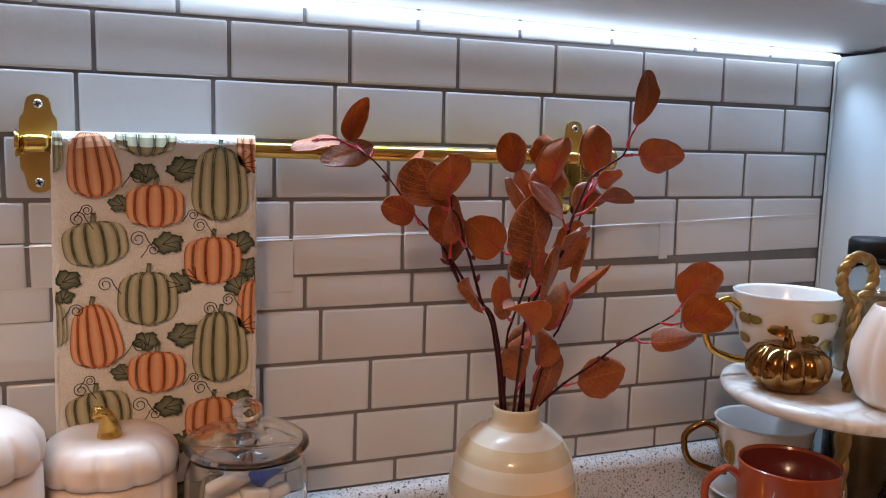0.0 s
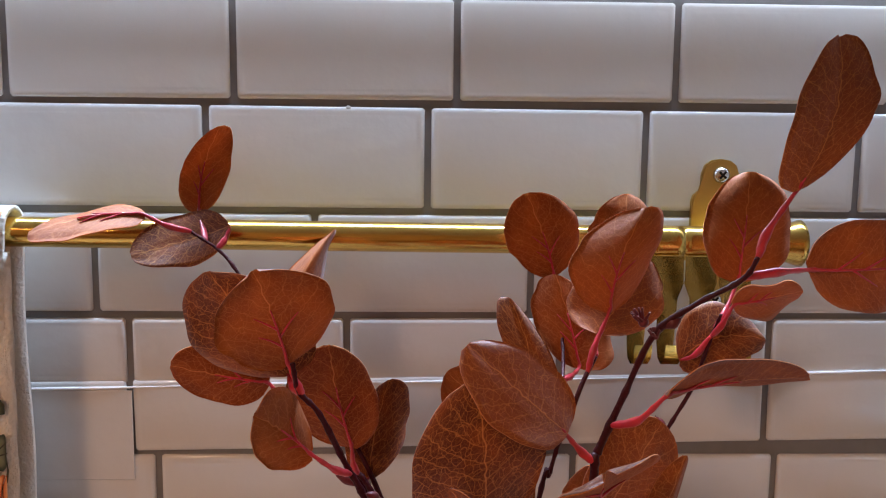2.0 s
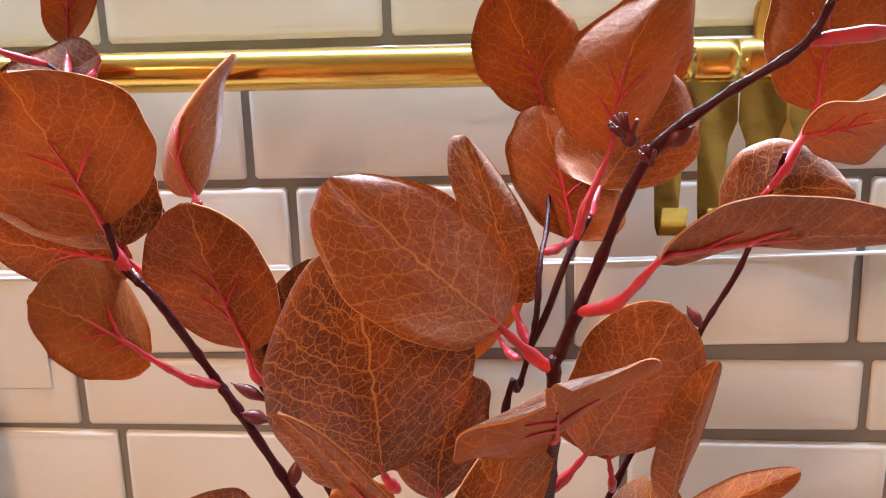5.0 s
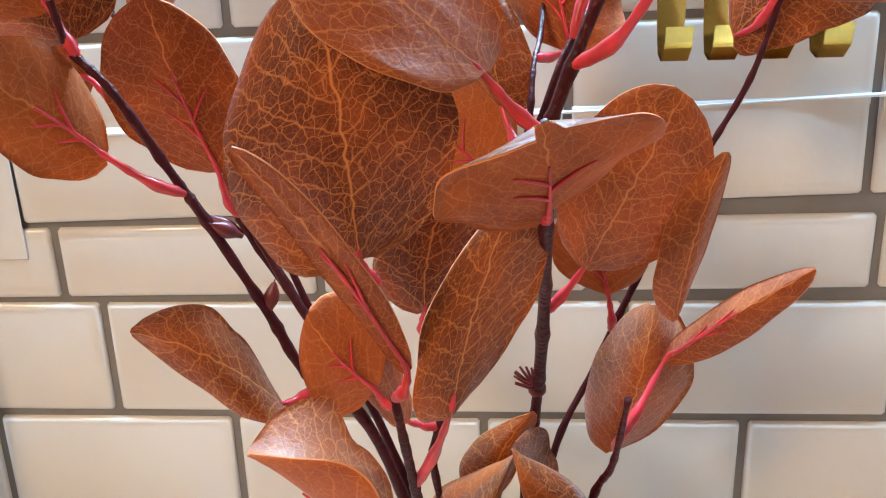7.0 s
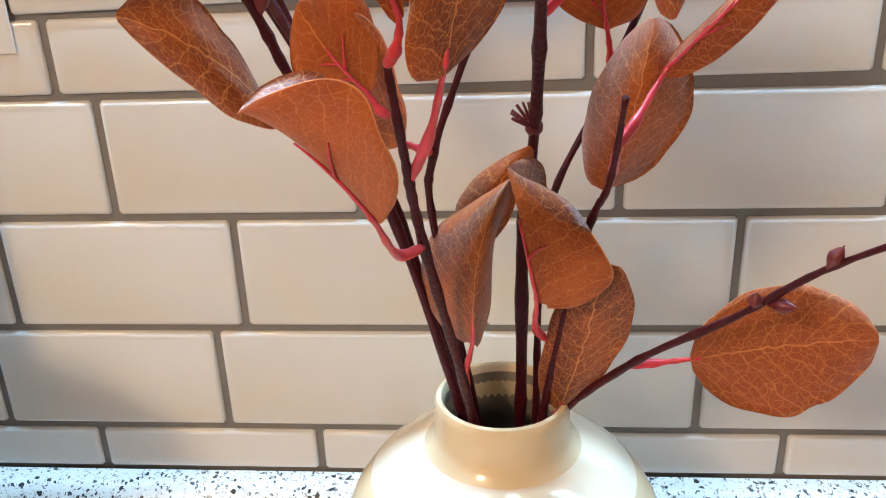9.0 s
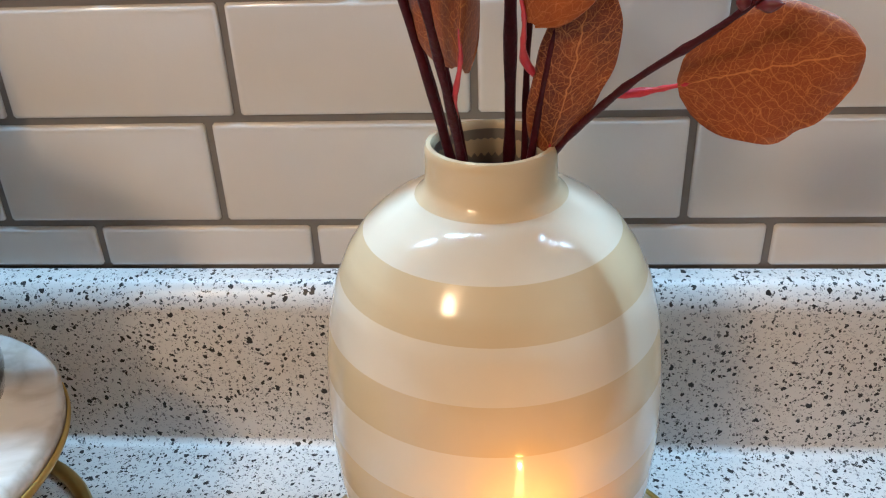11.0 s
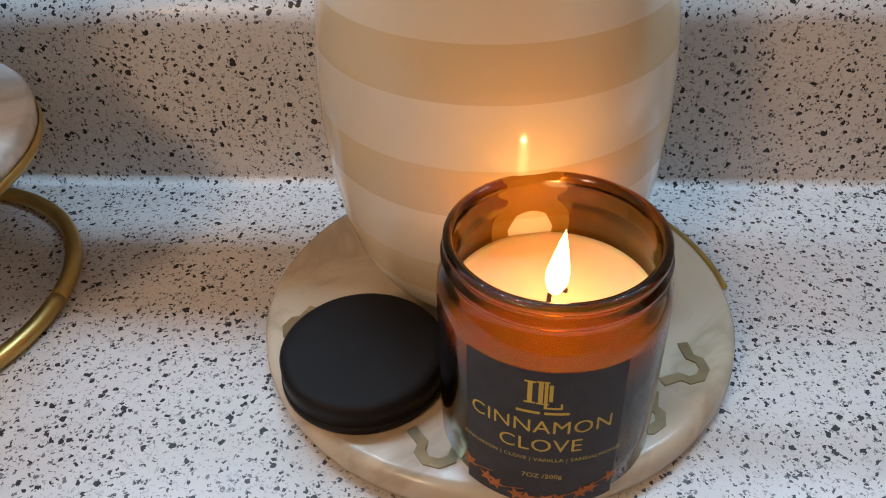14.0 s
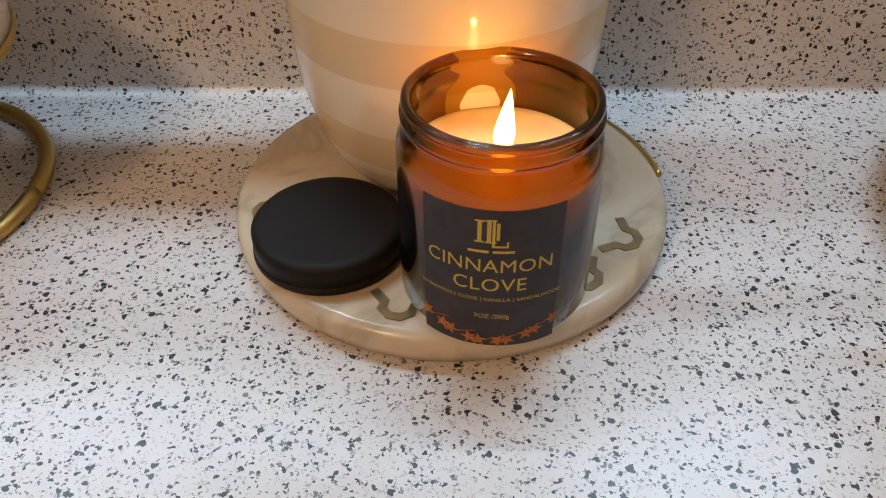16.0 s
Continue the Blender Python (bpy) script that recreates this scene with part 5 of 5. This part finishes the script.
leaf(stem_g, (0.1317, -0.1700, 0.3454), (0.1379, -0.1680, 0.3711), (0.1463, -0.1600, 0.3944), (0.1246, -0.1720, 0.3638), (0.1531, -0.1560, 0.3759), (0.1204, -0.1480, 0.3174))
leaf(stem_g, (0.1155, -0.1760, 0.3121), (0.1026, -0.1840, 0.3327), (0.0850, -0.1760, 0.3393), (0.1180, -0.2020, 0.3453), (0.1050, -0.1600, 0.3417), (0.1153, -0.1500, 0.2899))
leaf(stem_d, (0.0820, -0.1360, 0.3299), (0.0682, -0.1460, 0.3484), (0.0487, -0.1520, 0.3588), (0.0710, -0.1480, 0.3350), (0.0661, -0.1370, 0.3571), (0.0842, -0.1300, 0.3211), -105)
leaf(stem_b, (0.1084, -0.1360, 0.3352), (0.0994, -0.1400, 0.3468), (0.0923, -0.1420, 0.3594), (0.1072, -0.1340, 0.3599), (0.0921, -0.1400, 0.3324), (0.1134, -0.1350, 0.3288))
leaf(stem_b, (0.1152, -0.1260, 0.3187), (0.1098, -0.1280, 0.3365), (0.1056, -0.1360, 0.3564), (0.1023, -0.1220, 0.3284), (0.1157, -0.1340, 0.3415), (0.1174, -0.1300, 0.3146))
leaf(stem_b, (0.1234, -0.1400, 0.3591), (0.1257, -0.1420, 0.3786), (0.1328, -0.1420, 0.3967), (0.1107, -0.1360, 0.3744), (0.1375, -0.1360, 0.3791), (0.1230, -0.1350, 0.3505))
leaf(stem_g, (0.1353, -0.1280, 0.2538), (0.1381, -0.1360, 0.2889), (0.1470, -0.1220, 0.3065), (0.1199, -0.1120, 0.2783), (0.1414, -0.1040, 0.2693), (0.1278, -0.1100, 0.2313))
leaf(stem_g, (0.1369, -0.1080, 0.2794), (0.1427, -0.1100, 0.2988), (0.1530, -0.1060, 0.3125), (0.1313, -0.1040, 0.2956), (0.1503, -0.1040, 0.2955), None)
leaf(stem_h, (0.1558, -0.1240, 0.2667), (0.1512, -0.1320, 0.2942), (0.1461, -0.1260, 0.3112), (0.1748, -0.1300, 0.2851), (0.1593, -0.1040, 0.2958), (0.1590, -0.1080, 0.2455))
leaf(stem_h, (0.1644, -0.1060, 0.2170), (0.1714, -0.1160, 0.2492), (0.1753, -0.1220, 0.2779), (0.1589, -0.1100, 0.2489), (0.1854, -0.1180, 0.2553), (0.1601, -0.1020, 0.2102))
leaf(stem_f2, (0.1785, -0.1060, 0.2984), (0.1829, -0.1200, 0.3276), (0.1881, -0.1120, 0.3509), (0.1710, -0.1000, 0.3218), (0.2023, -0.1040, 0.3243), (0.1789, -0.1250, 0.3204))
leaf(stem_f2, (0.1908, -0.1180, 0.3355), (0.2043, -0.1320, 0.3540), (0.2195, -0.1460, 0.3729), (0.2090, -0.1320, 0.3488), (0.2051, -0.1220, 0.3558), (0.1789, -0.1250, 0.3211))
leaf(stem_f, (0.1779, -0.0880, 0.3452), (0.1748, -0.0900, 0.3598), (0.1724, -0.0940, 0.3793), (0.1901, -0.0860, 0.3604), (0.1585, -0.0900, 0.3627), (0.1748, -0.0900, 0.3339))
leaf(stem_f, (0.1907, -0.1280, 0.3520), (0.1931, -0.1360, 0.3784), (0.1985, -0.1380, 0.4005), (0.1850, -0.1300, 0.3749), (0.1988, -0.1300, 0.3799), None)
leaf(stem_b, (0.1563, -0.0550, 0.4609), (0.1503, -0.0580, 0.4803), (0.1403, -0.0600, 0.5024), (0.1681, -0.0540, 0.4876), (0.1325, -0.0560, 0.4765), (0.1600, -0.0650, 0.4491))
leaf(stem_b, (0.1945, -0.0500, 0.4671), (0.1910, -0.0540, 0.4856), (0.1933, -0.0480, 0.5027), (0.2074, -0.0500, 0.4846), (0.1739, -0.0500, 0.4845), None)
leaf(stem_b, (0.1736, -0.1000, 0.4516), (0.1761, -0.1060, 0.4759), (0.1889, -0.0960, 0.4988), (0.1947, -0.0980, 0.4810), (0.1565, -0.0980, 0.4760), (0.1617, -0.1080, 0.4284))
leaf(stem_b, (0.1644, -0.0860, 0.4221), (0.1598, -0.0800, 0.4436), (0.1540, -0.0720, 0.4646), (0.1810, -0.0780, 0.4377), (0.1434, -0.0760, 0.4442), (0.1567, -0.1000, 0.4178))
leaf(stem_b, (0.1722, -0.0880, 0.4392), (0.1842, -0.0800, 0.4554), (0.1940, -0.0740, 0.4757), (0.1611, -0.0780, 0.4587), (0.2041, -0.0780, 0.4496), (0.1656, -0.1050, 0.4357))
leaf(stem_b, (0.1442, -0.1080, 0.4082), (0.1391, -0.1020, 0.4319), (0.1304, -0.0920, 0.4561), (0.1263, -0.0960, 0.4386), (0.1518, -0.1000, 0.4233), (0.1485, -0.1200, 0.3972))
leaf(stem_f, (0.2423, -0.0720, 0.4622), (0.2460, -0.0680, 0.4898), (0.2497, -0.0600, 0.5153), (0.2711, -0.0660, 0.4885), (0.2269, -0.0640, 0.4892), (0.2243, -0.0900, 0.4407))
leaf(stem_f, (0.2298, -0.0980, 0.4559), (0.2454, -0.1000, 0.4603), (0.2628, -0.0960, 0.4625), (0.2552, -0.0820, 0.4473), (0.2413, -0.1080, 0.4686), (0.2267, -0.0900, 0.4387))
leaf(stem_f, (0.2142, -0.0780, 0.4246), (0.2309, -0.0820, 0.4371), (0.2546, -0.0800, 0.4358), (0.2261, -0.0740, 0.4528), (0.2333, -0.0820, 0.4234), (0.2283, -0.0880, 0.4405))
leaf(stem_h, (0.2046, -0.1200, 0.2444), (0.2319, -0.1220, 0.2504), (0.2584, -0.1280, 0.2563), (0.2291, -0.1180, 0.2693), (0.2384, -0.1220, 0.2266), (0.1868, -0.1160, 0.2389))
leaf(stem_h, (0.2792, -0.1860, 0.3376), (0.2996, -0.1860, 0.3580), (0.3306, -0.1820, 0.3688), (0.3188, -0.1840, 0.3406), (0.2825, -0.1840, 0.3753), (0.2682, -0.1870, 0.3293))
leaf(stem_h, (0.2634, -0.2080, 0.3239), (0.2879, -0.2140, 0.3324), (0.3131, -0.2220, 0.3290), (0.2942, -0.2140, 0.3137), (0.2805, -0.2120, 0.3530), (0.2578, -0.1860, 0.3170))
leaf(stem_h, (0.2481, -0.1820, 0.2987), (0.2668, -0.1920, 0.3013), (0.2974, -0.1900, 0.3029), (0.2696, -0.1780, 0.3136), (0.2652, -0.1920, 0.2909), (0.2383, -0.1650, 0.2938))
bud(stem_h, (0.2316, -0.1480, 0.2883), (0.2342, -0.1500, 0.2956))
bud(stem_h, (0.2170, -0.1380, 0.2718), (0.2166, -0.1400, 0.2775))
bud(stem_h, (0.2205, -0.1390, 0.2732), (0.2264, -0.1450, 0.2751))
bud(stem_f, (0.2080, -0.0830, 0.3910), (0.2025, -0.0830, 0.3989))
bud(stem_c, (0.0631, -0.0980, 0.3694), (0.0517, -0.1000, 0.3765))
bud(stem_d, (0.0785, -0.1300, 0.3554), (0.0812, -0.1300, 0.3654))
bud(stem_d, (0.0742, -0.1330, 0.3787), (0.0683, -0.1400, 0.3842))
bud(stem_e, (0.1740, -0.1760, 0.4616), (0.1800, -0.1780, 0.4657))
tuft(stem_e, (0.1548, -0.0980, 0.3166), 0.0075)
tuft(stem_e, (0.1678, -0.1730, 0.4629), 0.0046)
tuft(stem_c, (0.0062, -0.0665, 0.4508), 0.005)
tuft(stem_e, (0.1719, -0.1750, 0.4582), 0.0028)

# ---- stick-on subway tiles, sheet by sheet ----
meshes = {}


def tile_mesh(w, h):
    key = (round(w, 4), round(h, 4))
    if key not in meshes:
        bm = bmesh.new()
        rings = []
        for inset, y in ((0.0, 0.0023), (0.0003, 0.0011), (0.0010, 0.0004), (0.0024, 0.0001), (0.0036, 0.00018), (0.0050, 0.0)):
            x, z = w / 2 - inset, h / 2 - inset
            c = min(0.0013, x * 0.3, z * 0.3)
            rings.append([bm.verts.new((px, y, pz)) for px, pz in ((x, z - c), (x - c, z), (-x + c, z), (-x, z - c), (-x, -z + c), (-x + c, -z), (x - c, -z), (x, -z + c))])
        for a, b in zip(rings, rings[1:]):
            for i in range(8):
                bm.faces.new((a[i], a[(i + 1) % 8], b[(i + 1) % 8], b[i]))
        bm.faces.new(rings[-1])
        bmesh.ops.recalc_face_normals(bm, faces=bm.faces[:])
        me = bpy.data.meshes.new("tile")
        bm.to_mesh(me)
        bm.free()
        me.materials.append(TILE)
        for p in me.polygons:
            p.use_smooth = True
        me.set_sharp_from_angle(angle=radians(40))
        meshes[key] = me
    return meshes[key]


GAP = 0.0037


def tile_row(joint, pitch, z0, z1, slope, proud=0.0, lo=X_L, hi=X_R - 0.0045):
    """One row: a joint's x, the pitch, heights of the row's lower and upper joint at x = 0, and its slope."""
    k = math.floor((lo - joint) / pitch)
    while True:
        a, b = max(lo, joint + k * pitch + GAP / 2), min(hi, joint + (k + 1) * pitch - GAP / 2)
        k += 1
        if a >= hi:
            break
        if b - a < 0.012:
            continue
        c = (a + b) / 2
        h = z1 - z0 - GAP
        ob = new("tile", tile_mesh(b - a, h))
        ob.parent = wall_north
        ob.matrix_basis = pose(c, -proud, (z0 + z1) / 2 + slope * c, 0, -math.degrees(math.atan(slope)), 0)


tile_row(0.0600, 0.1222, 0.6043, 0.664, 0.018)
tile_row(-0.0140, 0.1222, 0.5463, 0.6043, 0.015)
tile_row(-0.0290, 0.1222, 0.4868, 0.5463, 0.011)
tile_row(0.0310, 0.1222, 0.4275, 0.4868, 0.012)
tile_row(-0.0730, 0.1222, 0.3862, 0.4275, 0.0135)
tile_row(-0.0730, 0.1222, 0.3473, 0.3930, 0.0255, 0.0006)
tile_row(-0.0580, 0.1200, 0.3107, 0.3475, 0.009)
tile_row(-0.0405, 0.1190, 0.2525, 0.3110, 0.0)
tile_row(0.0160, 0.1186, 0.1935, 0.2525, 0.0)
tile_row(0.0000, 0.1205, 0.1355, 0.1935, 0.0)
tile_row(0.0475, 0.1190, 0.1080, 0.1355, 0.0)
# the upper sheet laps the lower one: a white torn edge along the lap
bm = tube([(-0.32, -0.0006, 0.3805), (-0.11, -0.0006, 0.3840), (0.0, -0.0006, 0.3880), (0.18, -0.0006, 0.3930), (0.405, -0.0006, 0.4020), (0.648, -0.0006, 0.4135)], lambda t: 0.0007 + 0.0004 * math.sin(37 * t), 6, 20)
tagged(part("sheet_lap", bm, FILM), "white curled edge where two tile sheets lap", "trim", kind="structure")
for x0, x1, z0, z1, tilt in ((-0.1270, -0.0712, 0.3306, 0.3830, 0.8), (0.3900, 0.4030, 0.3560, 0.4022, 1.5)):
    bm = box(x0 - (x0 + x1) / 2, x1 - (x0 + x1) / 2, -0.0012, -0.0004, z0 - (z0 + z1) / 2, z1 - (z0 + z1) / 2, 0.0003, 1)
    patch = tagged(part("tile_patch", bm, TILE, smooth=False), "white vinyl patch stuck over the tile joints", "trim", kind="structure")
    patch.matrix_world = pose((x0 + x1) / 2, 0.0, (z0 + z1) / 2, 0, -tilt, 0)
# air bubbles and a crease under the vinyl
for x, z, r in ((0.0153, 0.5406, 0.0014), (0.0288, 0.5330, 0.0021), (0.0302, 0.5378, 0.0015), (0.0489, 0.5444, 0.0015), (-0.0177, 0.5330, 0.0022), (0.0726, 0.4494, 0.0010), (0.1218, 0.4599, 0.0012)):
    bub = part("air_bubble", ball(r, (x, 0.0006, z), (1, 0.28, 0.9), seg=14), TILE, wall_north)
crease = tube([(-0.0249, 0.0, 0.5145), (-0.0110, 0.0, 0.5104), (0.0093, 0.0, 0.5103), (0.0271, 0.0, 0.5143), (0.0422, 0.0, 0.5196)], lambda q: 0.0004 + 0.0016 * math.sin(math.pi * q), 8, 6, flat=0.9)
for v in crease.verts:
    v.co.y = 0.0003 + v.co.y * 0.13
part("crease", crease, TILE, wall_north)
